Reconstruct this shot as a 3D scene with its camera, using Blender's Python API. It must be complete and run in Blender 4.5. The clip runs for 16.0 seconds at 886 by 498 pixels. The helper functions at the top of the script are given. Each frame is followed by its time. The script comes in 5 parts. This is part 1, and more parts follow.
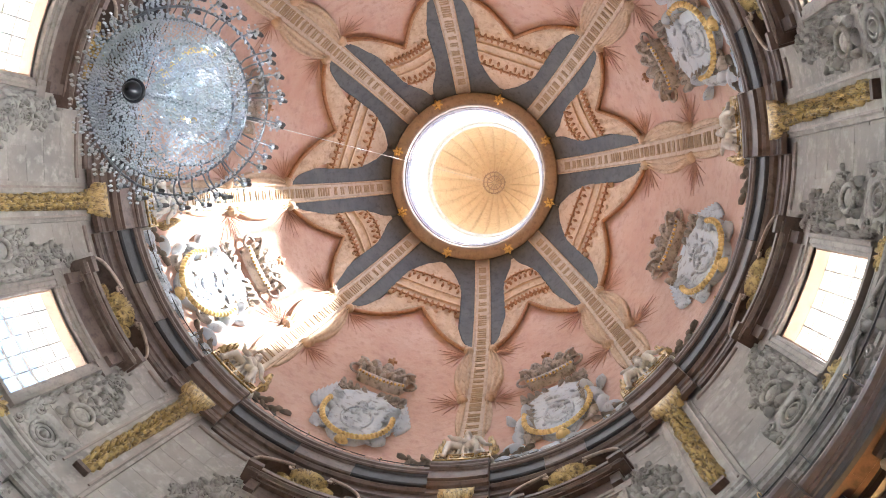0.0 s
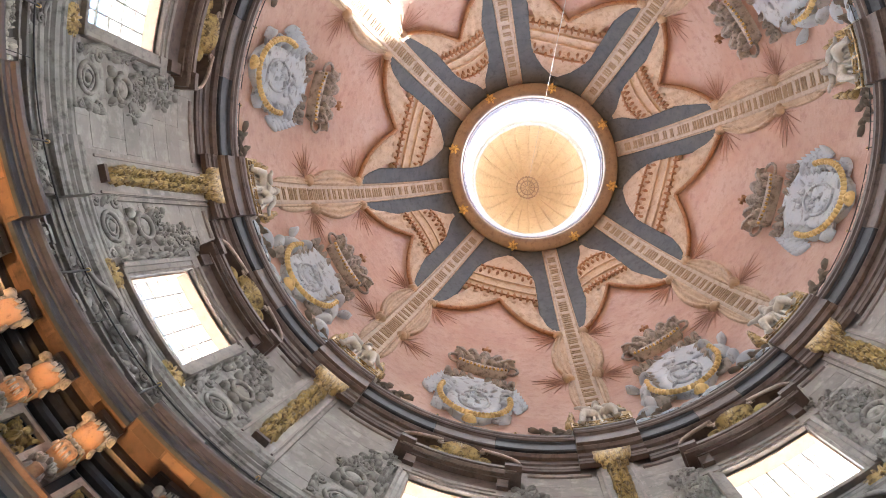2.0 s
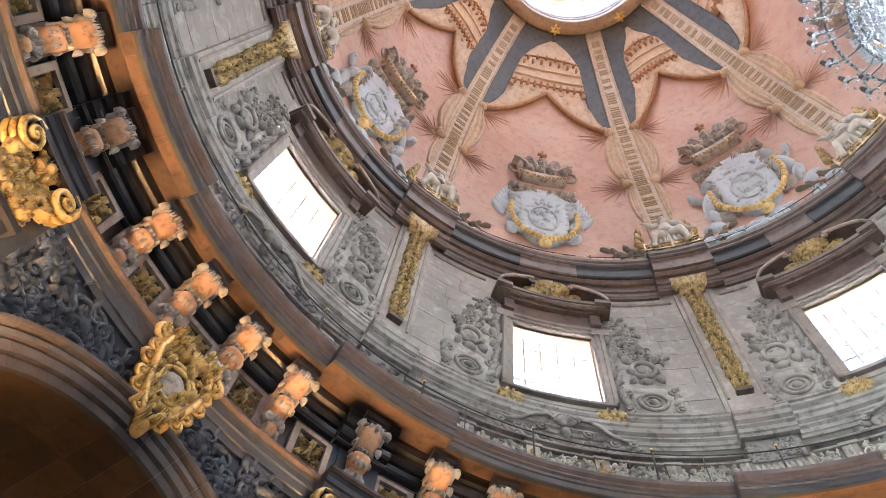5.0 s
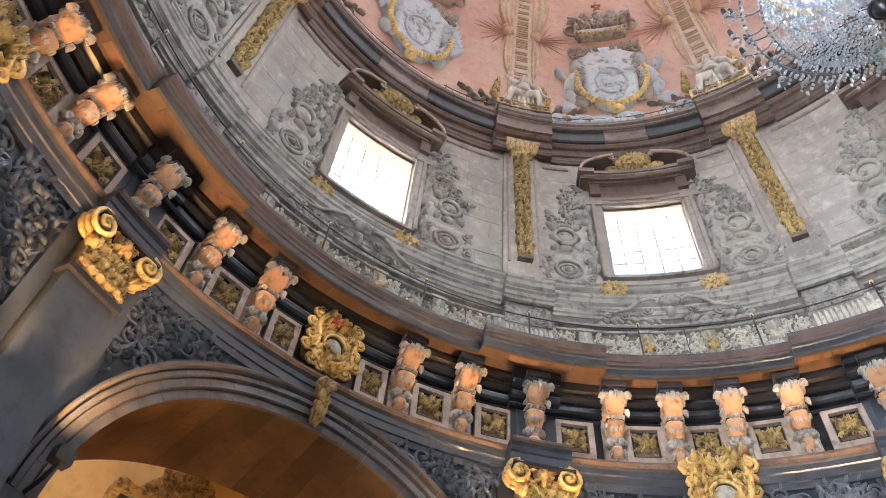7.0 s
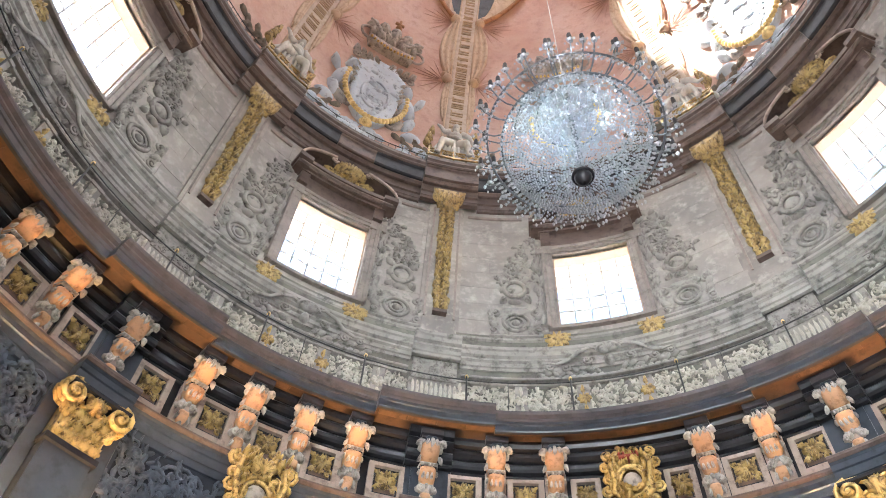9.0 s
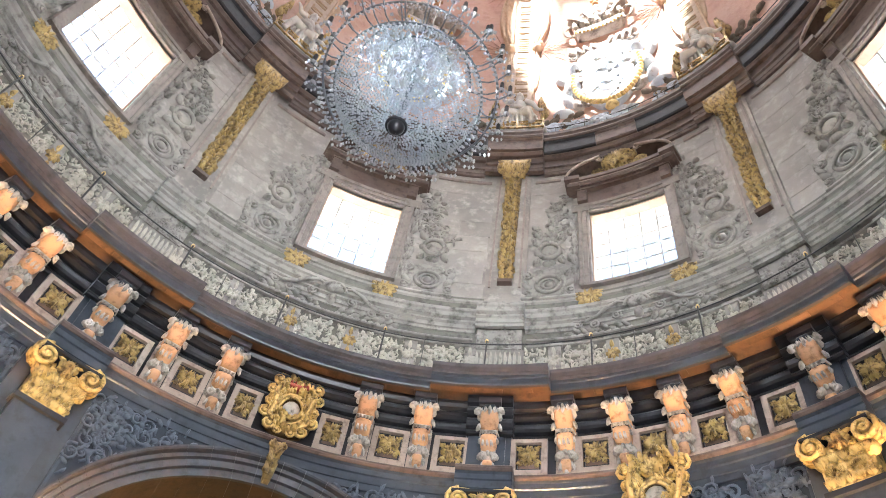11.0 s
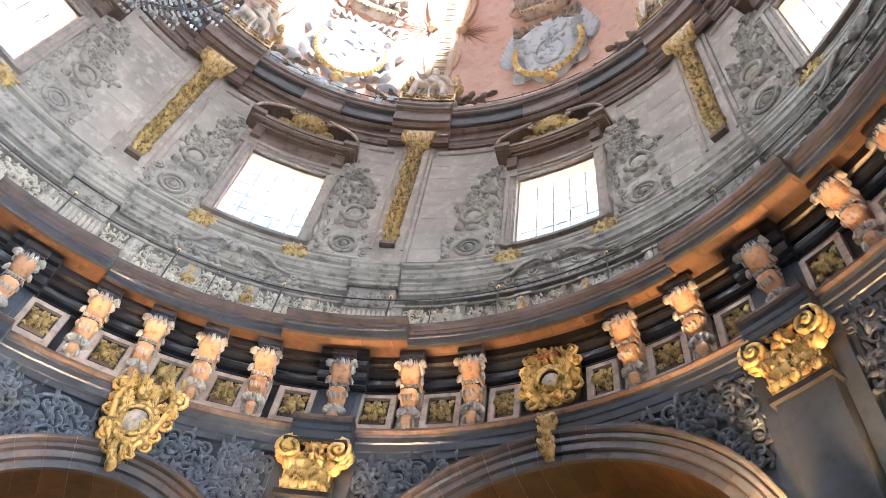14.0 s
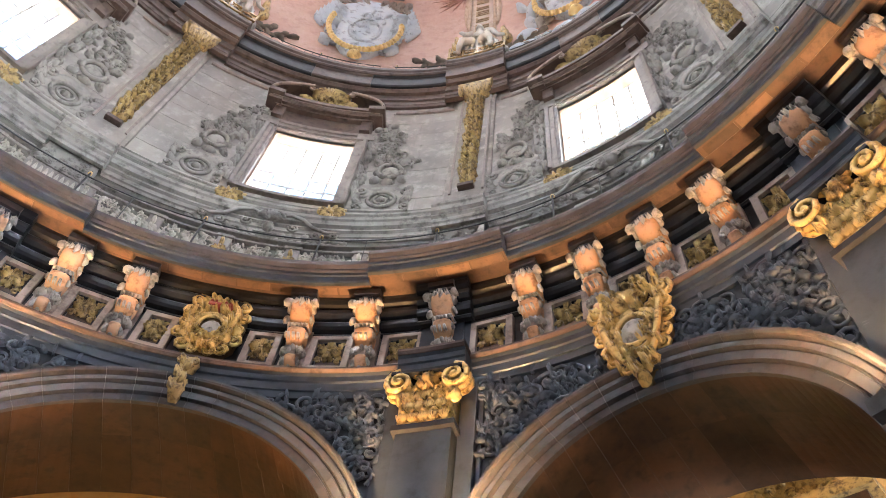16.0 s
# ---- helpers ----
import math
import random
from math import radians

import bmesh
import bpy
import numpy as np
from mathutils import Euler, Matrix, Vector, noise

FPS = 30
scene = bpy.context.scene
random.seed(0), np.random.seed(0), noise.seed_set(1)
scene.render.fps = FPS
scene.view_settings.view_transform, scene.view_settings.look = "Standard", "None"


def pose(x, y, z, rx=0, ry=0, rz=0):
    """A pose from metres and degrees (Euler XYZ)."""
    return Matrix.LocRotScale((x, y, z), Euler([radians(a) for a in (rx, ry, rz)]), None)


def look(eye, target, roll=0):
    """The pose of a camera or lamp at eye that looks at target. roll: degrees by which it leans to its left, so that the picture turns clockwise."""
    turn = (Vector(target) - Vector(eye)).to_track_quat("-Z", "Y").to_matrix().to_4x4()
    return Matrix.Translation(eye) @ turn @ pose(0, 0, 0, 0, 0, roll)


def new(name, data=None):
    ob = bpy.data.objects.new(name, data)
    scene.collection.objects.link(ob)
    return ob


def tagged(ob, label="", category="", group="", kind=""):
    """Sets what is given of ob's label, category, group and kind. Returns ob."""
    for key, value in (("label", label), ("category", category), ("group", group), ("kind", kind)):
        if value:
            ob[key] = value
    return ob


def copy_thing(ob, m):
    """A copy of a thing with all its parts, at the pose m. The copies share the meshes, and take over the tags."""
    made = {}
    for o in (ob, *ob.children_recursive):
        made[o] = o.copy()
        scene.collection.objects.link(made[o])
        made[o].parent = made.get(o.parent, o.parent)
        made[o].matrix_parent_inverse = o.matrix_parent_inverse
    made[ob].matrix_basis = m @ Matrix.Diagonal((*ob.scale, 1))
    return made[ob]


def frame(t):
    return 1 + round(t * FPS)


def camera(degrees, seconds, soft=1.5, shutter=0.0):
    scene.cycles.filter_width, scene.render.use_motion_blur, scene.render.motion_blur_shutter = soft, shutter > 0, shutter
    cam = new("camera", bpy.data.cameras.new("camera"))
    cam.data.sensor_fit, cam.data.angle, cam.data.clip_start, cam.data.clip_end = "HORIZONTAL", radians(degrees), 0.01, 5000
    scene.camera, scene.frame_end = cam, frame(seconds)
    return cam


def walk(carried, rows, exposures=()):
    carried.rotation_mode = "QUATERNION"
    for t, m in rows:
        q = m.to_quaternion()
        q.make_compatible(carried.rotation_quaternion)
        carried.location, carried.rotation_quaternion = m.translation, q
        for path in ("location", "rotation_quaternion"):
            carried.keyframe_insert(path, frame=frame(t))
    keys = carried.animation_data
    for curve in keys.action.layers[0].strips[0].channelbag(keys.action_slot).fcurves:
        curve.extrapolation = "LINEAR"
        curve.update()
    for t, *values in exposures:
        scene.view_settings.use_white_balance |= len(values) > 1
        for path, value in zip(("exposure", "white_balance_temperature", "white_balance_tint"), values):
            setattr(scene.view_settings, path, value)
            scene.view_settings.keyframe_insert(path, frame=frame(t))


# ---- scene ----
cam = camera(60.59, 16.0, soft=1.0)
ROWS = [  # seconds, place in metres, Euler turn in degrees
    (0.0, 2.262, -2.555, 1.610, 175.851, -6.937, -63.724),
    (0.5, 2.163, -2.420, 1.599, 177.705, -8.280, -84.321),
    (1.0, 2.163, -2.382, 1.601, 178.542, -9.046, -103.212),
    (1.5, 2.147, -2.306, 1.611, 178.752, -8.277, -123.642),
    (2.0, 2.199, -2.298, 1.599, 178.309, -5.719, -148.644),
    (2.5, 2.328, -2.513, 1.604, 175.912, -2.324, -176.714),
    (3.0, 2.492, -2.739, 1.594, 173.360, -0.803, 157.118),
    (5.3, 2.191, -2.637, 1.615, 153.673, -4.498, 122.904),
    (5.5, 2.182, -2.648, 1.617, 151.026, -4.424, 121.921),
    (6.0, 2.188, -2.666, 1.606, 146.264, -4.237, 118.193),
    (6.5, 2.285, -2.669, 1.611, 144.179, -3.988, 109.428),
    (7.0, 2.392, -2.622, 1.608, 143.892, -3.788, 98.711),
    (7.5, 2.472, -2.535, 1.602, 144.242, -3.594, 88.112),
    (8.0, 2.460, -2.516, 1.620, 144.931, -3.632, 76.994),
    (8.5, 2.469, -2.506, 1.610, 144.912, -3.303, 67.696),
    (9.0, 2.483, -2.511, 1.598, 144.867, -2.807, 59.720),
    (9.5, 2.454, -2.511, 1.581, 144.614, -3.710, 50.690),
    (9.7, 2.446, -2.533, 1.578, 144.239, -3.860, 47.647),
    (11.8, 2.538, -2.399, 1.600, 142.384, -8.258, 12.335),
    (12.0, 2.519, -2.424, 1.592, 142.405, -8.130, 9.555),
    (12.5, 2.518, -2.434, 1.598, 142.793, -7.132, 2.863),
    (13.0, 2.536, -2.431, 1.580, 143.266, -6.923, -4.961),
    (13.5, 2.576, -2.431, 1.578, 143.815, -6.849, -12.410),
    (14.0, 2.613, -2.410, 1.598, 144.432, -6.632, -19.665),
    (14.5, 2.622, -2.366, 1.597, 144.996, -5.745, -29.870),
    (15.0, 2.623, -2.340, 1.610, 145.298, -5.505, -39.904),
    (15.5, 2.603, -2.360, 1.589, 145.651, -5.389, -48.071),
    (16.0, 2.535, -2.416, 1.593, 145.908, -4.842, -54.456),
]
walk(cam, [(t, pose(x, y, z, a, b, c)) for t, x, y, z, a, b, c in ROWS],
     [(0, 3.47, 6250, 10), (2.5, 3.56, 6100, 10), (5.5, 3.75, 6000, 10), (9, 3.56, 6250, 10), (12.5, 3.67, 6150, 10), (15.5, 3.83, 5900, 10)])
SUN_UP = 53
FLOODS = (9, 12, 7, 8, 8, 7, 8, 4.5)  # watts of each lamp, bay by bay
AMBULATORY = (8, 12, .4, 5, 2, 50, 8, 8)  # watts, bay by bay
WINDOW_LIGHT = 250
LANTERN_LIGHT = 54
ENTRANCE = 540
BULBS = 1.8
CREST_TOP = 12.75

# ---- world, sun and lamps ----
world = bpy.data.worlds.new("sky")
scene.world = world
world.use_nodes = True
wn = world.node_tree
sky = wn.nodes.new("ShaderNodeTexSky")
sky.sky_type = 'NISHITA'
sky.sun_disc = False
sky.sun_elevation = radians(SUN_UP)
sky.sun_rotation = radians(180)
wn.nodes["Background"].inputs[1].default_value = 0.15
wn.links.new(sky.outputs[0], wn.nodes["Background"].inputs[0])
sun = new("sun", bpy.data.lights.new("sun", 'SUN'))
sun.data.energy = 5
sun.data.angle = radians(1.6)
sun.data.color = (1, .95, .87)
sun.matrix_world = look((0, -60 / math.tan(radians(SUN_UP)), 60), (0, 0, 0))


def bay_angle(k):
    """The bearing, in degrees, of the middle of bay k."""
    return 90 - 45 * k


HALF = (19.8, 25.2)  # half the width, in degrees, of the narrow and the wide bays


def pol(r, a, z):
    return (r * math.cos(radians(a)), r * math.sin(radians(a)), z)


def lamp(name, place, target, watts, size, color):
    ob = new(name, bpy.data.lights.new(name, 'AREA'))
    ob.data.energy, ob.data.size, ob.data.color, ob.data.shape = watts, size, color, 'DISK'
    ob.matrix_world = look(place, target)
    return ob


WARM = (1, .52, .2)
ARCH = ((14.3, 8.95), (19.6, 9.75))  # half width in degrees of an arch, and height of its soffit
# floodlights on the imposts of the arches, aimed up at the cornice
for k, watts in zip(range(8), FLOODS):
    for s in (-1, 1):
        a = bay_angle(k) + s * (ARCH[k % 2][0] + 1.0)
        lamp("floodlight_beam", pol(9.08, a, 6.98), pol(9.15, a - s * 4, 12.5), watts, .25, WARM).data.spread = radians(78)
# lamps of the ambulatory
for k in range(8):
    lamp("ambulatory_lamp", pol(14.0, bay_angle(k) + 7, 3.5), pol(16.5, bay_angle(k), 10.0), AMBULATORY[k], .6, (1, .62, .26))
# daylight from the low sky outside the windows of the drum, and in the lantern
for k in range(8):
    a = bay_angle(k)
    w = lamp("window_light", pol(15.2, a, 19.1), pol(0, a, 17.0), WINDOW_LIGHT, 4.5, (.95, .98, 1))
    w.data.shape, w.data.size_y = 'RECTANGLE', 4.4
    w = lamp("lantern_light", pol(4.0, a, 47.5), pol(0, a, 42), LANTERN_LIGHT, 1.5, (1, .97, .92))
    w.data.shape, w.data.size_y = 'RECTANGLE', 4.6


# daylight through the open entrance, and the lit bulbs inside the chandelier
door = lamp("entrance_light", pol(17.0, bay_angle(3), 3.6), pol(9.6, bay_angle(1) + 15, 10.5), ENTRANCE, 4.4, (.92, .97, 1))
door.data.shape, door.data.size_y = 'RECTANGLE', 6.2
for place, watts in (((-.05, .13, 8.72), BULBS), ((.2, .35, 8.95), BULBS * .5), ((-.3, -.1, 8.95), BULBS * .5)):
    bulb = new("chandelier_bulb", bpy.data.lights.new("chandelier_bulb", 'POINT'))
    bulb.data.energy, bulb.data.shadow_soft_size, bulb.data.color = watts, .05, (.86, .95, 1)
    bulb.location = place


# ---- materials ----
def ramp_mix(nt, fac, a, b):
    m = nt.nodes.new("ShaderNodeMix")
    m.data_type = 'RGBA'
    nt.links.new(fac, m.inputs[0])
    for i, c in ((6, a), (7, b)):
        if isinstance(c, tuple):
            m.inputs[i].default_value = (*c, 1)
        else:
            nt.links.new(c, m.inputs[i])
    return m.outputs[2]


def noise_fac(nt, scale, lo, hi, detail=6, stretch=None):
    geo = nt.nodes.new("ShaderNodeNewGeometry")
    src = geo.outputs["Position"]
    if stretch:
        mp = nt.nodes.new("ShaderNodeMapping")
        mp.inputs["Scale"].default_value = stretch
        nt.links.new(src, mp.inputs[0])
        src = mp.outputs[0]
    n = nt.nodes.new("ShaderNodeTexNoise")
    n.inputs["Scale"].default_value, n.inputs["Detail"].default_value = scale, detail
    n.inputs["Roughness"].default_value = .65
    nt.links.new(src, n.inputs["Vector"])
    r = nt.nodes.new("ShaderNodeMapRange")
    r.inputs[1].default_value, r.inputs[2].default_value = lo, hi
    nt.links.new(n.outputs["Fac"], r.inputs[0])
    return r.outputs[0], n.outputs["Fac"]


def stuff(name, a, b, c=None, rough=.8, scale=.9, fine=9, bump=.25, dist=.02, metal=0, pieces=0, spec=.4, streak=None, stain=(.5, .72)):
    """A surface of two colours in large patches, with a third in small stains, fine grain and relief."""
    m = bpy.data.materials.new(name)
    m.use_nodes = True
    nt = m.node_tree
    p = nt.nodes["Principled BSDF"]
    f1, _ = noise_fac(nt, scale, .35, .65, 5, streak)
    col = ramp_mix(nt, f1, a, b)
    f2, raw = noise_fac(nt, fine, *stain, 8)
    col = ramp_mix(nt, f2, col, c or tuple(x * .55 for x in a))
    if pieces:
        info = nt.nodes.new("ShaderNodeObjectInfo")
        hsv = nt.nodes.new("ShaderNodeHueSaturation")
        r = nt.nodes.new("ShaderNodeMapRange")
        r.inputs[3].default_value, r.inputs[4].default_value = 1 - pieces, 1 + pieces
        nt.links.new(info.outputs["Random"], r.inputs[0])
        nt.links.new(r.outputs[0], hsv.inputs["Value"])
        nt.links.new(col, hsv.inputs["Color"])
        col = hsv.outputs[0]
    nt.links.new(col, p.inputs["Base Color"])
    p.inputs["Roughness"].default_value, p.inputs["Metallic"].default_value = rough, metal
    p.inputs["Specular IOR Level"].default_value = spec
    bm = nt.nodes.new("ShaderNodeBump")
    bm.inputs["Strength"].default_value, bm.inputs["Distance"].default_value = bump, dist
    nt.links.new(raw, bm.inputs["Height"])
    nt.links.new(bm.outputs[0], p.inputs["Normal"])
    return m


# stucco darkened to paint in the shade between the attic carvings
ATTIC_BACK = stuff("shaded_weathered_stucco", (.17, .16, .135), (.11, .105, .093), (.05, .047, .042), scale=1.4, fine=4)
# slate darkened to near black, painting the shade behind the spandrel scrolls
ARCADE = stuff("shaded_back_slate", (.02, .026, .037), (.03, .038, .051), (.012, .015, .021), scale=1.5, fine=4, rough=.4, spec=.3)
FASCIA = stuff("black_blue_marble", (.022, .023, .027), (.035, .036, .042), (.014, .014, .016), scale=1.5, fine=4, rough=.55, spec=.25)
DRUM = stuff("grey_brown_stone", (.335, .296, .264), (.19, .174, .164), (.41, .374, .338), scale=.7, fine=3, bump=.3)
STUCCO = stuff("weathered_stucco", (.335, .312, .282), (.22, .21, .196), (.075, .069, .062), scale=1.2, fine=4, bump=.5)
PALE = stuff("pale_green_grey_stucco", (.52, .485, .405), (.37, .355, .31), (.13, .12, .10), scale=1.6, fine=6, bump=.5)
BROWN = stuff("red_brown_marble", (.092, .063, .053), (.14, .104, .088), (.048, .035, .031), scale=1.1, fine=4, rough=.55, pieces=.15, spec=.3)
FRAME = stuff("rosy_stone", (.27, .215, .19), (.215, .18, .162), (.13, .105, .095), scale=1.3, fine=5, rough=.5)
SLATE = stuff("slate_grey_marble", (.026, .035, .05), (.042, .053, .07), (.014, .018, .026), scale=1.5, fine=4, rough=.32, pieces=.2, spec=.5)
BLACK = stuff("black_marble", (.012, .0125, .015), (.022, .023, .028), (.007, .007, .009), scale=2, fine=5, rough=.3, spec=.35)
SOFFIT = stuff("orange_brown_marble", (.15, .088, .055), (.095, .062, .043), (.05, .034, .026), scale=1.6, fine=4, rough=.5, pieces=.4)
CARVED = stuff("dark_carved_stone", (.125, .148, .185), (.085, .102, .13), (.03, .036, .047), scale=2, fine=7, rough=.5)
BRACKET = stuff("orange_carved_stone", (.62, .33, .165), (.53, .31, .18), (.21, .11, .055), scale=4, fine=7, rough=.6, pieces=.15)
BRACKET_GREY = stuff("cream_carved_stone", (.52, .465, .40), (.36, .335, .305), (.12, .105, .095), scale=3, fine=8, rough=.6)
PANEL = stuff("rosy_panel_stone", (.40, .315, .26), (.31, .245, .205), (.16, .12, .10), scale=2, fine=6, rough=.55)
CHAIN = stuff("pale_gilding", (.86, .68, .33), (.74, .56, .25), (.36, .24, .09), rough=.4, scale=3, fine=5, metal=.3, bump=.3)
LETTER = stuff("faded_ochre_paint", (.34, .245, .155), (.41, .31, .20), (.25, .17, .11), scale=3, fine=6)
CROWN_MARBLE = stuff("purple_slate_marble", (.05, .046, .051), (.078, .071, .077), (.028, .026, .029), scale=1.4, fine=4, rough=.34, spec=.45)
JAMB = stuff("grey_brown_framestone", (.25, .215, .19), (.19, .168, .152), (.12, .10, .09), scale=1.6, fine=5, rough=.55)
GOLD = stuff("gilding", (.80, .58, .23), (.60, .41, .15), (.15, .095, .04), rough=.36, scale=4, fine=8, metal=.62, bump=.5, stain=(.5, .66))
OLDGOLD = stuff("worn_gilding", (.50, .35, .14), (.34, .24, .105), (.115, .08, .042), rough=.42, scale=4, fine=8, metal=.5, bump=.5, stain=(.48, .64))
PINK = stuff("pink_plaster", (.52, .325, .26), (.585, .42, .36), (.44, .275, .225), scale=.5, fine=3, bump=.6, dist=.06)
CREAM = stuff("cream_stucco", (.60, .47, .35), (.50, .375, .27), (.36, .25, .165), scale=1.5, fine=4, bump=.3)
FRINGE = stuff("ochre_fringe", (.34, .17, .085), (.42, .235, .125), (.2, .095, .05), scale=2, fine=6)
RIB = stuff("cream_rib_plaster", (.56, .475, .40), (.48, .40, .325), (.37, .30, .24), scale=1.0, fine=4, bump=.2)
BLUEGREY = stuff("slate_blue_plaster", (.085, .095, .105), (.12, .128, .136), (.06, .066, .072), scale=1.2, fine=4)
SILVER = stuff("blue_grey_stucco", (.46, .53, .62), (.55, .60, .66), (.22, .235, .26), scale=1.6, fine=4, bump=.4, stain=(.54, .70))
WARMGREY = stuff("warm_grey_stucco", (.46, .42, .39), (.33, .30, .28), (.12, .103, .093), scale=2, fine=6)
WHITE = stuff("white_stucco", (.66, .65, .61), (.56, .555, .53), (.38, .36, .33), scale=1.5, fine=4)
EYE = stuff("brown_ring_stone", (.34, .25, .185), (.28, .21, .16), (.2, .145, .105), scale=1.2, fine=4)
TAN = stuff("tan_plaster", (.80, .65, .44), (.84, .70, .50), (.66, .50, .31), scale=.8, fine=3, bump=.15)
YELLOW = stuff("ochre_limewash", (.62, .43, .2), (.56, .38, .17), (.48, .32, .14), scale=.6, fine=3, bump=.1)
IRON = stuff("black_iron", (.03, .03, .032), (.05, .05, .05), rough=.5, scale=5, fine=12)
FLOOR = stuff("pale_marble_floor", (.42, .38, .33), (.35, .31, .28), scale=.8, fine=3, rough=.35)
CRYSTAL = stuff("cut_crystal", (.74, .84, .91), (.58, .70, .80), (.95, .98, 1), rough=.06, scale=9, fine=30, metal=.75, bump=.1, spec=1)
ct = CRYSTAL.node_tree
glow_through, blend = ct.nodes.new("ShaderNodeBsdfTranslucent"), ct.nodes.new("ShaderNodeMixShader")
glow_through.inputs[0].default_value = (.97, .985, 1, 1)
blend.inputs[0].default_value = .38
ct.nodes["Principled BSDF"].inputs["Transmission Weight"].default_value = .15
ct.links.new(ct.nodes["Principled BSDF"].outputs[0], blend.inputs[1])
ct.links.new(glow_through.outputs[0], blend.inputs[2])
ct.links.new(blend.outputs[0], ct.nodes["Material Output"].inputs[0])
LEAD = stuff("grey_lead", (.55, .53, .50), (.46, .45, .43), rough=.5, scale=4, fine=12)
glass = bpy.data.materials.new("window_glass")
glass.use_nodes = True
gp = glass.node_tree.nodes["Principled BSDF"]
gp.inputs["Transmission Weight"].default_value, gp.inputs["Roughness"].default_value, gp.inputs["IOR"].default_value = 1, .05, 1.05


# ---- shapes ----
def cyl(a, R):
    """Maps right, up and outwards-to-the-viewer (metres) onto the inside of a cylinder, middle at bearing a."""
    return lambda u, v, w: Vector(pol(R - w, a - math.degrees(u / R), v))


DOME_R, DOME_Z, DOME_H = 9.75, 24.85, 19.2


def dome_r(z):
    return DOME_R * math.sqrt(max(.0, 1 - ((z - DOME_Z) / DOME_H) ** 2))


def domed(a):
    """The same for the dome; v is the height z."""
    def f(u, v, w):
        r = max(dome_r(v), .4)
        n = Vector((r / DOME_R ** 2, 0, (v - DOME_Z) / DOME_H ** 2)).normalized()
        b = radians(a - math.degrees(u / r))
        rr = r - n.x * w
        return Vector((rr * math.cos(b), rr * math.sin(b), v - n.z * w))
    return f


# ornament too fine to be taken apart piece by piece
FINE = {"curl", "festoon", "rosette", "charge", "scrollwork", "leafwork", "foliage", "crease", "tassel", "jewel", "leaf_spray",
        "gilt_leaf", "knot", "mantling", "cloud", "acanthus", "spandrel_carving", "pedestal_carving", "gilt_ornament", "flower", "shell", "pedestal"}


class Form:
    """Collects carved shapes in right, up, out coordinates."""

    def __init__(self):
        self.v, self.f = [], []

    def grid(self, rows, wrap=False):
        n0, m = len(self.v), len(rows[0])
        for r in rows:
            self.v += r
        for i in range(len(rows) - 1):
            for j in range(m if wrap else m - 1):
                k = (j + 1) % m
                self.f.append((n0 + i * m + j, n0 + i * m + k, n0 + (i + 1) * m + k, n0 + (i + 1) * m + j))
        return self

    def tube(self, path, rads, n=5, flat=1.0):
        rows = []
        for i, p in enumerate(path):
            q, o = path[min(i + 1, len(path) - 1)], path[max(i - 1, 0)]
            d = Vector(q) - Vector(o)
            d = d.normalized() if d.length > 1e-9 else Vector((0, 1, 0))
            side = d.cross(Vector((0, 0, 1)))
            side = side.normalized() if side.length > 1e-3 else Vector((1, 0, 0))
            up = side.cross(d)
            r = rads[i] if isinstance(rads, (list, tuple)) else rads
            rows.append([tuple(Vector(p) + side * (r * math.cos(6.2832 * j / n)) + up * (r * flat * math.sin(6.2832 * j / n))) for j in range(n)])
        return self.grid(rows, True)

    def spiral(self, u, v, w, r, turns, start, way, thick, n=14):
        path, rads = [], []
        for i in range(n + 1):
            t = i / n
            a = start + way * turns * 6.2832 * t
            q = r * (1 - .82 * t)
            path.append((u + q * math.cos(a), v + q * math.sin(a), w + thick * .4 + thick * t))
            rads.append(thick * (1 - .35 * t))
        self.tube(path, rads, 5)
        return self.blob(u, v, w, thick * 1.7, thick * 1.7, thick * 2.2, 6, 3)

    def leaf(self, u, v, w, ang, L, W, H):
        ca, sa = math.cos(ang), math.sin(ang)
        rows = []
        for i in range(5):
            t = i / 4
            wd = W * (math.sin(3.1416 * (.12 + .8 * t)) if i < 4 else .12)
            bend = W * .35 * math.sin(3 * t)
            row = []
            for s in (-1, -.45, 0, .45, 1):
                x, y = L * t, wd * s + bend
                h = (0 if abs(s) == 1 else H * (1.25 if s else .6)) * (.6 + .55 * math.sin(2.7 * t))
                row.append((u + ca * x - sa * y, v + sa * x + ca * y, w - .015 + h))
            rows.append(row)
        return self.grid(rows)

    def blob(self, u, v, w, ru, rv, rw, n=8, m=4, turn=0):
        ca, sa = math.cos(turn), math.sin(turn)
        rows = []
        for i in range(m + 1):
            t = 1.5708 * i / m
            c, s = math.cos(t), math.sin(t)
            row = []
            for j in range(n):
                x, y = ru * c * math.cos(6.2832 * j / n), rv * c * math.sin(6.2832 * j / n)
                row.append((u + ca * x - sa * y, v + sa * x + ca * y, w - .01 + rw * s))
            rows.append(row)
        return self.grid(rows, True)

    def box(self, u0, u1, v0, v1, w0, w1, n=1):
        for i in range(n):
            a, b = u0 + (u1 - u0) * i / n, u0 + (u1 - u0) * (i + 1) / n
            k = len(self.v)
            self.v += [(a, v0, w0), (b, v0, w0), (b, v1, w0), (a, v1, w0), (a, v0, w1), (b, v0, w1), (b, v1, w1), (a, v1, w1)]
            fs = [(4, 5, 6, 7), (0, 1, 5, 4), (3, 7, 6, 2), (0, 3, 2, 1)]
            if i == 0:
                fs.append((0, 4, 7, 3))
            if i == n - 1:
                fs.append((1, 2, 6, 5))
            self.f += [tuple(k + q for q in f) for f in fs]
        return self

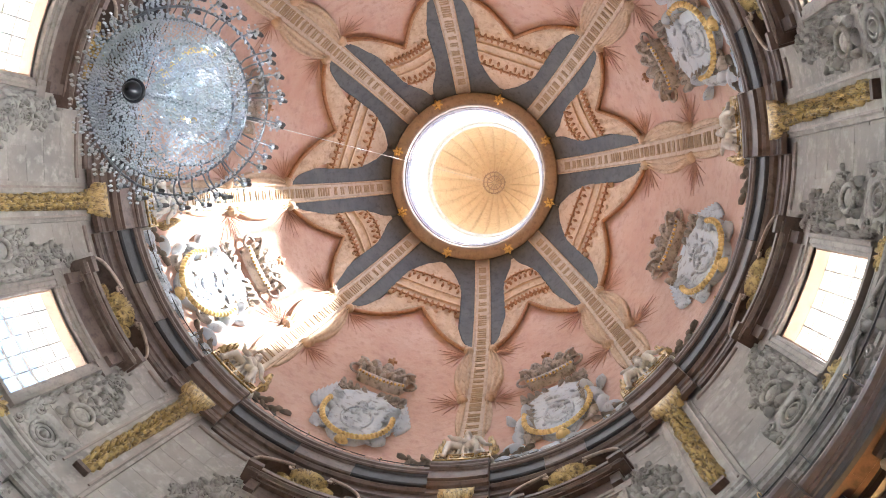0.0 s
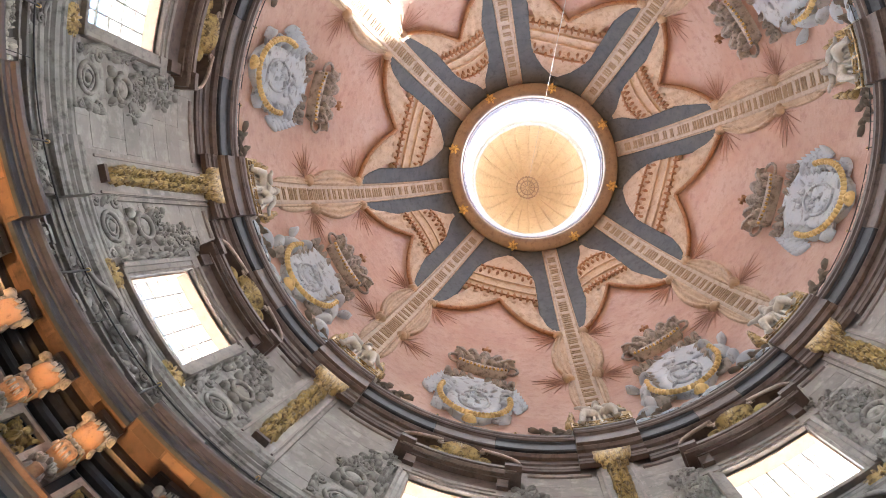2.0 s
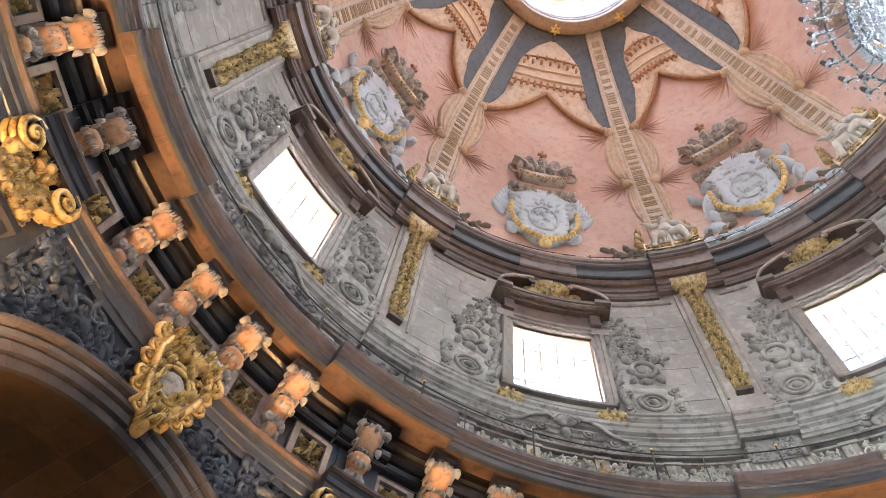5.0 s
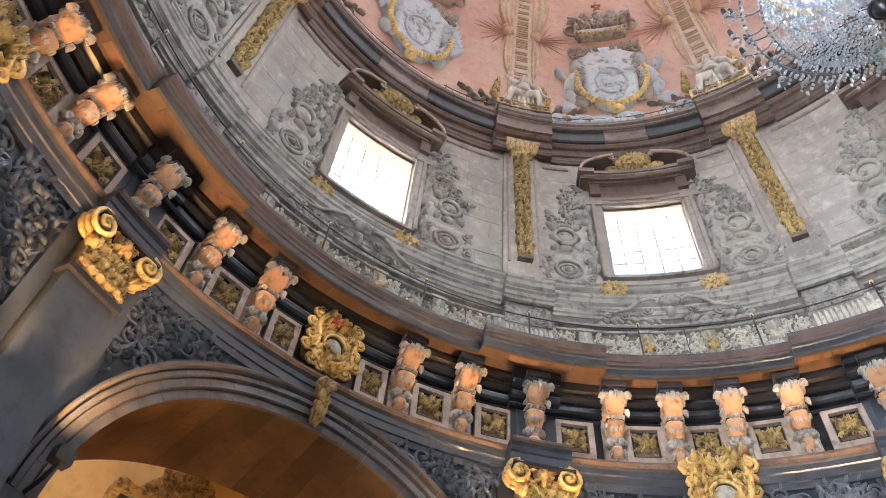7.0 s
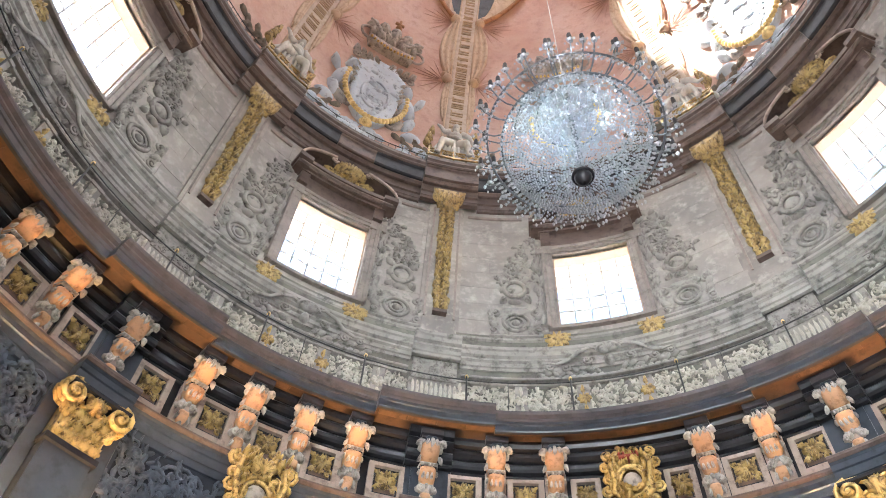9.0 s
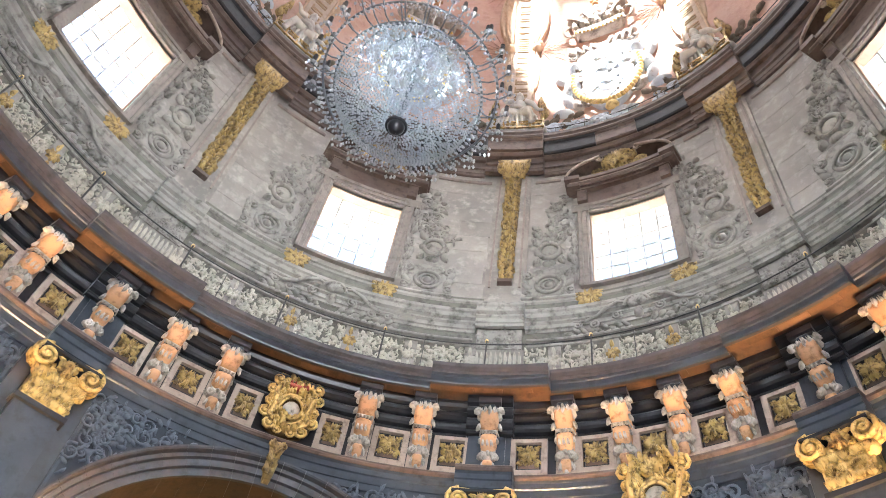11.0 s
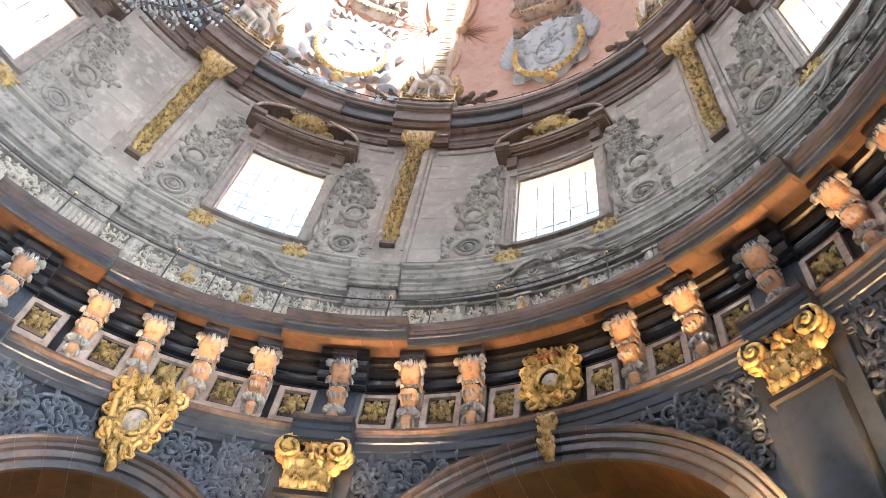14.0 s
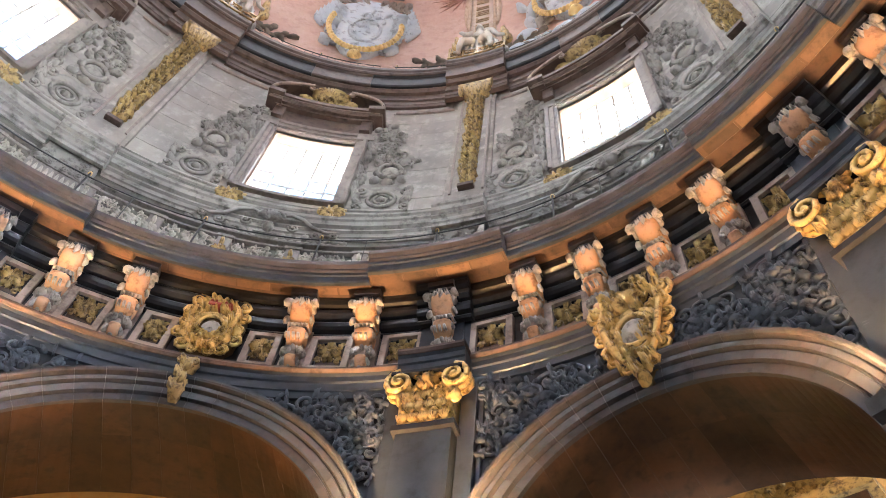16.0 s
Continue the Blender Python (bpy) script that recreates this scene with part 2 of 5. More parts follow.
    def sheet(self, rows, cols, w, edge=None, fold=None):
        """A raised sheet: rows of (v, left, right), w high, with its rim turned down to the wall."""
        out = []
        for i, (v, l, r) in enumerate(rows):
            row = [(l, v, -.02)]
            for j in range(cols + 1):
                t = j / cols
                h = w + (fold(t, i / (len(rows) - 1)) if fold else 0)
                row.append((l + (r - l) * t, v, h))
            row.append((r, v, -.02))
            out.append(row)
        out.insert(0, [(u, v, -.02) for u, v, _ in out[0]])
        out.append([(u, v, -.02) for u, v, _ in out[-1]])
        return self.grid(out)

    def ring(self, u, v, w, ru, rv, thick, n=20, a0=0, a1=6.2832):
        path = [(u + ru * math.cos(a0 + (a1 - a0) * i / n), v + rv * math.sin(a0 + (a1 - a0) * i / n), w) for i in range(n + 1)]
        return self.tube(path, thick, 5)

    def sweep(self, prof, path):
        """A moulding: prof of (across, out), path of (u, v, across direction angle)."""
        rows = []
        for u, v, a in path:
            rows.append([(u + math.cos(a) * p, v + math.sin(a) * p, w) for p, w in prof])
        return self.grid(rows)

    def foliage(self, inside, u0, u1, v0, v1, step, rnd, big=1.0, scrolls=.55, slim=1.0):
        """Scrolls and leaves, close together, over the part of a rectangle where inside(u, v) holds."""
        v = v0
        while v < v1:
            u = u0
            while u < u1:
                x, y = u + rnd.uniform(-.3, .3) * step, v + rnd.uniform(-.3, .3) * step
                if inside(x, y):
                    r = step * rnd.uniform(.42, .62) * big
                    if rnd.random() < scrolls:
                        self.spiral(x, y, .01, r, rnd.uniform(1.0, 1.6), rnd.uniform(0, 6), rnd.choice((-1, 1)), r * .17 * (2 - slim), 13)
                    a = rnd.uniform(0, 6.28)
                    for q in range(rnd.randint(2, 4)):
                        a += rnd.uniform(.9, 2)
                        self.leaf(x + r * .5 * math.cos(a), y + r * .5 * math.sin(a), 0, a + rnd.uniform(-.5, .9), r * rnd.uniform(.9, 1.5) * slim, r * .24 * slim, r * .5)
                u += step
            v += step * .85
        return self

    def make(self, name, material, parent=None, at=None, base=(0, 0, 0), smooth=True, label=""):
        b = Vector(base)
        me = bpy.data.meshes.new(name)
        me.from_pydata([tuple((at(*p) if at else Vector(p)) - b) for p in self.v], [], self.f)
        me.materials.append(material)
        if smooth:
            me.polygons.foreach_set("use_smooth", [True] * len(me.polygons))
        ob = new(name, me)
        if parent:
            ob.parent = parent
        else:
            ob.location = b
        if label:
            ob["label"] = label
        if name in FINE:
            ob["kind"] = "stuff"
        return ob


def thing(name, label, category, base, group="", kind=""):
    ob = new(name)
    ob.location = base
    ob.empty_display_size = .1
    return tagged(ob, label, category, group, kind)


def repeat(ob, angles):
    """Copies of a thing turned about the dome's axis."""
    return [copy_thing(ob, pose(0, 0, 0, 0, 0, a) @ ob.matrix_basis) for a in angles]


EVEN, ODD = [-90, -180, -270], [-90, -180, -270]  # turns from bay 0 and bay 1 to their like


def turned(prof, angles, shift=None, closed=True):
    """A Form (in world coordinates) from a profile of (radius, height) turned through bearings; shift(a) moves it outwards."""
    f = Form()
    rows = []
    for a in angles:
        s = shift(a) if shift else 0
        rows.append([pol(r + s, a, z) for r, z in prof])
    f.grid(rows, False)
    if closed:
        m = len(prof)
        f.f += [(i * m + m - 1, i * m, (i + 1) * m, (i + 1) * m + m - 1) for i in range(len(rows) - 1)]
        if abs(angles[-1] - angles[0]) < 359.9:
            f.f.append(tuple(range(m)))
            f.f.append(tuple((len(rows) - 1) * m + j for j in reversed(range(m))))
    return f


def span(a0, a1, step=2.0):
    n = max(1, round(abs(a1 - a0) / step))
    return [a0 + (a1 - a0) * i / n for i in range(n + 1)]


ROUND = span(0, 360, 2)
PILLARS = [bay_angle(k) - HALF[k % 2] for k in range(8)]


def breaks(width, out):
    """Bearings all round with a step at both ends of the projections over the pillars, and their shift."""
    angles = list(ROUND)
    for p in PILLARS:
        for q in (p - width, p + width):
            angles += [q - .01, q + .01]
    angles = sorted({round(a % 360, 3) for a in angles} | {360.0})

    def shift(a):
        return out if any(abs((a - p + 180) % 360 - 180) < width for p in PILLARS) else 0
    return angles, shift


def box_prof(r0, r1, z0, z1):
    return [(r0, z0), (r1, z0), (r1, z1), (r0, z1)]

# ---- large structure ----
ARCH_SOFFIT = stuff("dark_brown_marble", (.085, .042, .022), (.052, .029, .018), (.028, .016, .011), scale=1.6, fine=4, rough=.34, pieces=.35, spec=.25)
VOUSSOIR = stuff("brown_grey_archstone", (.078, .066, .066), (.05, .06, .076), (.027, .027, .031), scale=2, fine=5, rough=.3, pieces=.08)
floor = turned([(.02, -.3), (60, -.3), (60, 0), (.02, 0)], ROUND).make("floor", FLOOR, smooth=False)
tagged(floor, "pale grey marble floor of the round church", "floor", kind="structure")
outer = turned(box_prof(16.5, 17.2, 0, 15), span(bay_angle(3) + 8, bay_angle(3) + 352)).make("wall_ambulatory", YELLOW, smooth=False)
lintel = turned(box_prof(16.5, 17.2, 7, 15), span(bay_angle(3) - 8, bay_angle(3) + 8)).make("wall_entrance", YELLOW, smooth=False)
tagged(lintel, "ochre wall over the tall open entrance", "wall", kind="structure")
tagged(outer, "ochre limewashed outer wall of the ambulatory", "wall", kind="structure")
vault = turned([(11.9, 10.3), (12.3, 11.8), (13.2, 13.1), (14.3, 13.7), (15.4, 13.5), (16.5, 12.95), (16.9, 12.95), (16.9, 14.6), (11.9, 14.6)], ROUND).make("ceiling", YELLOW)
tagged(vault, "ochre plastered barrel vault over the ambulatory", "ceiling", kind="structure")

FACE = 9.62  # radius of the arcade's wall


def arch_shape(k):
    w, top = ARCH[k]
    a = FACE * radians(w)
    return a, top - a


def arcade(k):
    a, spring = arch_shape(k)
    half, mid = FACE * radians(HALF[k]), bay_angle(k)
    at = cyl(mid, FACE)
    wall = thing("wall_arcade", "dark grey marble wall with a wide round arch" if k else "dark grey marble wall with a narrow round arch", "wall", pol(FACE, mid, 0), kind="structure")
    base = wall.location
    f = Form()
    rows = []
    A = a + .06
    us = sorted(set([-half, half] + [A * math.sin(radians(q)) for q in range(-90, 91, 5)] + [-A - .001, A + .001]))
    for u in us:
        z = 0 if abs(u) > A else spring + math.sqrt(max(0, A * A - u * u))
        if abs(abs(u) - A) < 1e-6:
            z = spring
        rows.append([(u, z, 0), (u, 10.9, 0), (u, 10.9, -2.4), (u, z, -2.4)])
    f.grid(rows, True)
    f.make("wall", ARCADE, wall, at, base, False)
    # archivolt: stones with three stepped bands, and the stones of the soffit behind
    n = 25 if k else 19
    prof = [(-.02, 0), (-.02, .08), (.11, .08), (.12, .05), (.14, .05), (.15, .13), (.27, .14), (.28, .1), (.30, .1), (.31, .19), (.38, .2), (.39, .15), (.41, .15), (.43, .26), (.46, .28), (.50, .28), (.52, 0)]
    for i in range(n):
        t0, t1 = math.pi * i / n + .0006, math.pi * (i + 1) / n - .0006
        s = Form()
        path = [t0 + (t1 - t0) * j / 3 for j in range(4)]
        s.sweep([(a + p, w) for p, w in prof], [(0, spring, t) for t in path])
        m = len(prof)
        s.f += [tuple(range(m)), tuple(3 * m + j for j in reversed(range(m)))]
        s.make("arch_stone", VOUSSOIR, wall, at, base, False)
    for d0, d1 in ((-.01, -.80), (-.82, -2.38)):
        for i in range(n):
            t0, t1 = math.pi * i / n + .0006, math.pi * (i + 1) / n - .0006
            lift = .0 if d0 > -.5 else .035
            s = Form()
            rows = []
            for j in range(4):
                t = t0 + (t1 - t0) * j / 3
                rows.append([((a + q) * math.cos(t), spring + (a + q) * math.sin(t), d) for q, d in ((lift, d0), (lift, d1), (.06, d1), (.06, d0))])
            s.grid(rows, True)
            s.f += [(0, 1, 2, 3), (15, 14, 13, 12)]
            s.make("soffit_stone", ARCH_SOFFIT, wall, at, base, False)
    # jamb stones under the arch
    for side in (-1, 1):
        for i in range(6):
            z0 = spring * i / 6 + .01
            z1 = spring * (i + 1) / 6 - .01
            s = Form().box(side * a, side * (a + .5), z0, z1, -2.38, .08)
            s.make("jamb_stone", VOUSSOIR, wall, at, base, False)
        s = Form().box(side * (a - .1), side * (a + .56), spring - .28, spring - .02, -2.4, .2)
        s.make("impost", BLACK, wall, at, base, False)
    # carved spandrels
    out = a + .56
    edge = half - .78
    for side in (-1, 1):
        rnd = random.Random(5 + k * 3 + side)

        def inside(u, v):
            return math.hypot(u, v - spring) > out and .12 < side * u < edge and v < 10.15
        s = Form().foliage(inside, -edge, edge, spring + .2, 10.15, .25, rnd, 1.45, .72, .88)
        s.make("spandrel_carving", CARVED, wall, at, base, True, "dark grey carved foliage scrolls")
        r = Form()
        r.sweep([(-.03, 0), (-.03, .05), (.03, .05), (.03, 0)], [(side * edge, v, 0 if side > 0 else math.pi) for v in (spring, 10.18)])
        r.make("spandrel_border", SLATE, wall, at, base, False)
    return wall


for k in (0, 1):
    repeat(arcade(k), EVEN)

angles, shift = breaks(3.5, -.3)
archi = thing("architrave", "dark slate marble architrave with stepped bands and a brown lip", "architrave", (0, 0, 10.19), kind="structure")
b = archi.location
turned([(9.9, 10.19), (9.56, 10.19), (9.56, 10.33), (9.53, 10.34), (9.53, 10.5), (9.50, 10.52), (9.50, 10.63), (9.46, 10.67), (9.9, 10.67)], angles, shift).make("band", SLATE, archi, None, b, False)
turned([(9.9, 10.672), (9.44, 10.672), (9.40, 10.71), (9.40, 10.76), (9.44, 10.80), (9.9, 10.80)], angles, shift).make("lip", BROWN, archi, None, b, False)

frieze = thing("frieze", "black marble frieze wall behind the brackets", "frieze", (0, 0, 11.1), kind="structure")
b = frieze.location
turned(box_prof(9.8, 10.9, 10.8, 12.97), ROUND).make("wall", BLACK, frieze, None, b, False)
a2, s2 = breaks(3.0, -.2)
turned([(9.85, 11.90), (9.75, 11.90), (9.72, 11.94), (9.75, 12.0), (9.66, 12.03), (9.62, 12.08), (9.60, 12.16), (9.64, 12.22), (9.57, 12.24), (9.5, 12.30), (9.48, 12.38), (9.52, 12.43), (9.42, 12.46), (9.38, 12.54), (9.38, 12.62), (9.85, 12.62)], a2, s2).make("moulding", BLACK, frieze, None, b, False)

cornice = thing("cornice", "great ring cornice of slate and orange-brown marble", "cornice", (0, 0, 12.5), kind="structure")
b = cornice.location
angles, shift = breaks(8.2, -.22)
turned([(9.9, 12.62), (9.30, 12.62), (9.28, 12.59), (9.06, 12.59), (9.06, 12.51), (9.02, 12.51), (9.02, 12.72), (9.9, 12.72)], angles, shift).make("soffit", SOFFIT, cornice, None, b, False)
turned([(9.02, 12.50), (8.95, 12.50), (8.93, 12.53), (8.93, 12.66), (8.90, 12.675), (8.90, 12.75), (9.02, 12.75)], angles, shift).make("fascia", SLATE, cornice, None, b, False)
turned([(9.9, 12.75), (8.89, 12.75), (8.86, 12.78), (8.86, 12.82), (8.80, 12.87), (8.78, 12.92), (8.78, 12.95), (9.9, 12.97)], angles, shift).make("crown_moulding", CROWN_MARBLE, cornice, None, b, False)

for i in range(90):
    p = i * 4
    s = shift(p + 2)
    if shift(p + .1) == shift(p + 3.9):
        turned(box_prof(9.085 + s, 9.27 + s, 12.57, 12.588), span(p + .12, p + 3.88)).make("soffit_panel", SOFFIT, cornice, None, b, False)

attic = thing("wall_attic", "weathered grey-green stucco attic wall over the cornice", "wall", (0, 0, 12.97), kind="structure")
b = attic.location
# back wall in the darker stucco, so the carving's recesses look shaded
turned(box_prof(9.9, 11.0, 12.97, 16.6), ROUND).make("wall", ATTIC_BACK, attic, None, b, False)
a2, s2 = breaks(3.6, -.26)
turned([(9.95, 15.25), (9.86, 15.25), (9.84, 15.32), (9.80, 15.34), (9.80, 15.46), (9.74, 15.5), (9.76, 15.58), (9.68, 15.62), (9.66, 15.74), (9.62, 15.78), (9.62, 15.88), (9.66, 15.92), (9.95, 15.95)], a2, s2).make("cornice_moulding", STUCCO, attic, None, b, False)
turned([(9.95, 16.36), (9.9, 16.36), (9.86, 16.40), (9.86, 16.48), (9.9, 16.52), (9.95, 16.52)], ROUND).make("ledge", STUCCO, attic, None, b, False)
turned([(9.95, 12.97), (9.70, 12.98), (9.70, 13.12), (9.78, 13.2), (9.95, 13.2)], ROUND).make("plinth", FRAME, attic, None, b, False)


def attic_carving(k):
    rnd = random.Random(31 + k)
    at, half = cyl(bay_angle(k), 9.9), 9.9 * radians(HALF[k])
    keep = half - .66
    # scrolls in framed fields between upright strips, over a row of small upright leaves
    f = Form().foliage(lambda u, v: abs(u) < keep, -keep, keep, 13.72, 14.62, .2, rnd, 1.25)
    n = int(keep / .105)
    for i in range(-n, n + 1):
        f.leaf(i * .105, 13.2, .04, 1.57, .4, .045, .11)
        f.blob(i * .105, 13.56, .03, .04, .05, .08, 6, 3)
    ob = f.make("attic_carving", PALE, None, at, pol(9.9, bay_angle(k), 13.6))
    tagged(ob, "pale grey-green stucco leaves and scrolls on the attic", "stucco relief", "attic reliefs", "stuff")
    repeat(ob, EVEN)
    p = thing("attic_frame", "pale stucco strips and rosettes framing the attic scrolls", "stucco relief", pol(9.9, bay_angle(k), 13.2), "attic frames")
    b = p.location
    m = 5 if k else 4
    for i in range(-m, m + 1):
        u = keep * i / m
        if i % 2:
            Form().box(u - .15, u + .15, 13.66, 14.68, 0, .1).box(u - .19, u + .19, 14.68, 14.76, 0, .14).make("strip", STUCCO, p, at, b, False)
            f = Form().blob(u, 14.2, .1, .07, .08, .09, 8, 3)
            for j in range(8):
                f.leaf(u, 14.2, .1, j * .785, .17, .045, .08)
            for q in (-1, 1):
                f.leaf(u, 14.2 + q * .2, .1, q * 1.57, .22, .06, .08)
            f.make("rosette", OLDGOLD if abs(i) == 1 else PALE, p, at, b)
    for z, w in ((13.64, .09), (14.74, .1), (14.9, .15)):
        Form().sweep([(-.03, 0), (-.03, w), (.0, w + .02), (.03, w), (.03, 0)], [(-keep + 2 * keep * i / 16, z, math.pi / 2) for i in range(17)]).make("fillet", STUCCO, p, at, b, False)
    repeat(p, EVEN)
    # crest of scrolls under the window
    p = thing("stucco_crest", "grey stucco shell crest with scrolls below the window", "stucco relief", pol(9.9, bay_angle(k), 15), "window crests")
    b = p.location
    for s in (-1, 1):
        f = Form().tube([(s * .2, 15.68, .24), (s * .45, 15.74, .27), (s * .75, 15.62, .27), (s * 1.0, 15.42, .22), (s * 1.3, 15.36, .16), (s * 1.6, 15.44, .12)], [.03, .05, .06, .06, .05, .02], 6, .7)
        for u, v, r in ((.55, 15.45, .15), (1.1, 15.25, .13), (1.5, 15.3, .11)):
            f.spiral(s * u, v, .1, r, 1.5, 1.5 if s > 0 else 1.6, s, .035)
        f.make("scroll_arm", STUCCO, p, at, b)
    f = Form()
    for s in (-1, 1):
        for i in range(9):
            f.leaf(s * (.25 + .17 * i), 15.1 + .06 * (i % 2), .03, 1.57 - s * (.9 + .3 * (i % 3)), .22, .05, .08)
            f.leaf(s * (.2 + .17 * i), 15.06, .02, -1.57 + s * .9, .2, .045, .08)
    f.make("leafwork", STUCCO, p, at, b)
    f = Form().ring(0, 15.6, .26, .3, .24, .045, 14, 0, 3.1416).ring(0, 15.6, .25, .2, .15, .035, 12, 0, 3.1416)
    for i in range(7):
        f.leaf(0, 15.55, .22, .3 + .42 * i, .26, .05, .1)
    f.blob(0, 15.38, .1, .13, .17, .16)
    f.make("shell", STUCCO, p, at, b)
    repeat(p, EVEN)


for k in (0, 1):
    attic_carving(k)

# drum
DRUM_R, WIN, TOP = 10.0, 6.4, 20.22


def drum_bay(k):
    mid, half = bay_angle(k), HALF[k]
    wall = thing("wall_drum", "mottled grey-brown ashlar bay of the drum", "wall", pol(DRUM_R, mid, 16.6), kind="structure")
    base = wall.location
    f = Form()
    for a0, a1, z0, z1 in ((mid - half, mid + half, 16.52, 17.0), (mid - half, mid + half, TOP, 24.9), (mid - half, mid - WIN, 17.0, TOP), (mid + WIN, mid + half, 17.0, TOP)):
        g = turned(box_prof(DRUM_R, 11.3, z0, z1), span(a0, a1))
        n0 = len(f.v)
        f.v += g.v
        f.f += [tuple(n0 + i for i in q) for q in g.f]
    f.make("wall", DRUM, wall, None, base, False)
    # facing stones in courses, with fine joints
    at = cyl(mid, DRUM_R)
    rnd = random.Random(70 + k)
    w = DRUM_R * radians(half) - .55
    win = DRUM_R * radians(WIN) + .5
    z = 16.56
    while z < 22.6:
        h = .72 if z < 22 else .6
        u = -w + rnd.uniform(-.6, 0)
        while u < w:
            l = rnd.uniform(.9, 1.5)
            u0, u1 = max(u, -w), min(u + l, w) - .007
            u += l
            parts = [(u0, u1)]
            if z + h > 16.9 and z < 21:
                parts = [(u0, min(u1, -win)), (max(u0, win), u1)]
            for p, q in parts:
                if q - p > .12:
                    Form().box(p, q, z, z + h - .007, -.02, .012 + rnd.uniform(0, .006), 2).make("ashlar", ASHLAR, wall, at, base, False)
        z += h
    return wall


ASHLAR = stuff("drum_ashlar", (.325, .293, .267), (.222, .208, .198), (.415, .382, .35), scale=.6, fine=3.0, bump=.4, pieces=.08)


def window(k, number):
    mid = bay_angle(number - 1)
    at = cyl(mid, DRUM_R)
    win = thing("window_%d" % number, "barred church window in a deep stone reveal, bright sky behind", "window", pol(DRUM_R, mid, 16.9), kind="structure")
    base = win.location
    W = DRUM_R * radians(WIN)
    prof = [(0, -.05), (0, .10), (.07, .10), (.08, .14), (.20, .14), (.21, .18), (.30, .20), (.33, .16), (.33, 0)]
    f = Form()
    for s in (-1, 1):
        a = 0 if s > 0 else math.pi
        f.sweep(prof, [(s * W, 16.9, a), (s * W, TOP, a)])
    f.make("jamb", JAMB, win, at, base, False)
    f = Form().sweep(prof, [(u, TOP, math.pi / 2) for u in [W - 2 * W * i / 8 for i in range(9)]])
    f.box(-W - .5, -W, TOP, TOP + .36, 0, .17).box(W, W + .5, TOP, TOP + .36, 0, .17)
    f.make("lintel", JAMB, win, at, base, False)
    Form().box(-W - .3, W + .3, 16.88, 16.99, -1.0, .13, 8).make("window_sill", JAMB, win, at, base, False)
    # lining of the reveal
    # outer part coloured white to pass for overexposed sky behind the panes
    f = Form().box(-W, W, TOP - .06, TOP - .01, -1.3, -.38, 6).box(-W, -W + .04, 17, TOP - .06, -1.3, -.38).box(W - .04, W, 17, TOP - .06, -1.3, -.38)
    f.make("outer_reveal", GLARE_WHITE, win, at, base, False, "outer splay coloured white like the sky's glare")
    f = Form().box(-W, W, TOP - .06, TOP - .01, -.37, -.06, 6)
    f.box(-W, -W + .04, 17, TOP - .06, -.37, -.06).box(W - .04, W, 17, TOP - .06, -.37, -.06)
    f.make("reveal", REVEAL, win, at, base, False)
    # hood: frieze block, straight cornice and a broken segmental arch round the gilded shell
    f = Form().box(-1.3, 1.3, TOP + .34, 21.16, 0, .16, 8)
    for s in (-1, 1):
        f.box(s * 1.12, s * 1.42, TOP + .4, 21.16, 0, .27)
    f.make("hood_frieze", BROWN, win, at, base, False)
    f = Form().box(-1.46, 1.46, 21.16, 21.25, 0, .3, 8).box(-1.54, 1.54, 21.25, 21.33, 0, .38, 8).box(-1.64, 1.64, 21.37, 21.52, 0, .52, 8)
    for s in (-1, 1):
        f.box(s * 1.3, s * 1.7, 21.2, 21.36, 0, .44).box(s * 1.28, s * 1.76, 21.36, 21.55, 0, .6)
    f.make("hood_cornice", BROWN, win, at, base, False)
    Form().box(-1.62, 1.62, 21.33, 21.37, 0, .47, 8).make("bead", FRAME, win, at, base, False)
    Form().box(-1.1, 1.1, 21.52, 22.15, 0, .1, 8).make("tympanum", BROWN, win, at, base, False)
    for s in (-1, 1):
        path, lip = [], []
        for i in range(13):
            t = radians(4 + 66 * i / 12)
            path.append((s * 1.7 * math.cos(t), 21.5 + .92 * math.sin(t), math.pi / 2))
            lip.append((s * 1.7 * math.cos(t), 21.49 + .92 * math.sin(t), .58))
        Form().sweep([(0, 0), (0, .5), (.05, .56), (.1, .58), (.15, .54), (.19, .44), (.22, .42), (.22, 0)], path).make("arch_moulding", BROWN, win, at, base, False)
        # pale tube: the highlight on the arc's lower edge, put into colour
        Form().tube(lip, .05, 6).spiral(s * .62, 22.28, .5, .13, 1.2, 0, s, .04).make("arch_lip_highlight", PANEL, win, at, base)
    rnd = random.Random(9)
    f = Form().sheet([(21.56, -.5, .5), (21.8, -.56, .56), (22.1, -.42, .42), (22.35, -.2, .2)], 6, .3)
    for i in range(11):
        t = math.pi * (i + .5) / 11
        f.leaf(0, 21.85, .42, t, .56, .08, .2)
        f.blob(.42 * math.cos(t), 21.85 + .5 * math.sin(t), .34, .06, .06, .12, 6, 3)
    for i in range(26):
        f.leaf(rnd.uniform(-.45, .45), rnd.uniform(21.58, 22.2), .3, rnd.uniform(0, 6.28), .16, .05, .18)
    for s in (-1, 1):
        f.spiral(s * .5, 21.78, .34, .2, 1.4, 1.5, s, .045)
        f.spiral(s * .28, 21.66, .36, .12, 1.3, 0, -s, .035)
        f.leaf(s * .4, 21.65, .36, 1.57 - s * 1.5, .5, .1, .16)
    f.blob(0, 21.85, .4, .13, .16, .2)
    f.make("shell", OLDGOLD, win, at, base, True, "gilded shell with leaves")
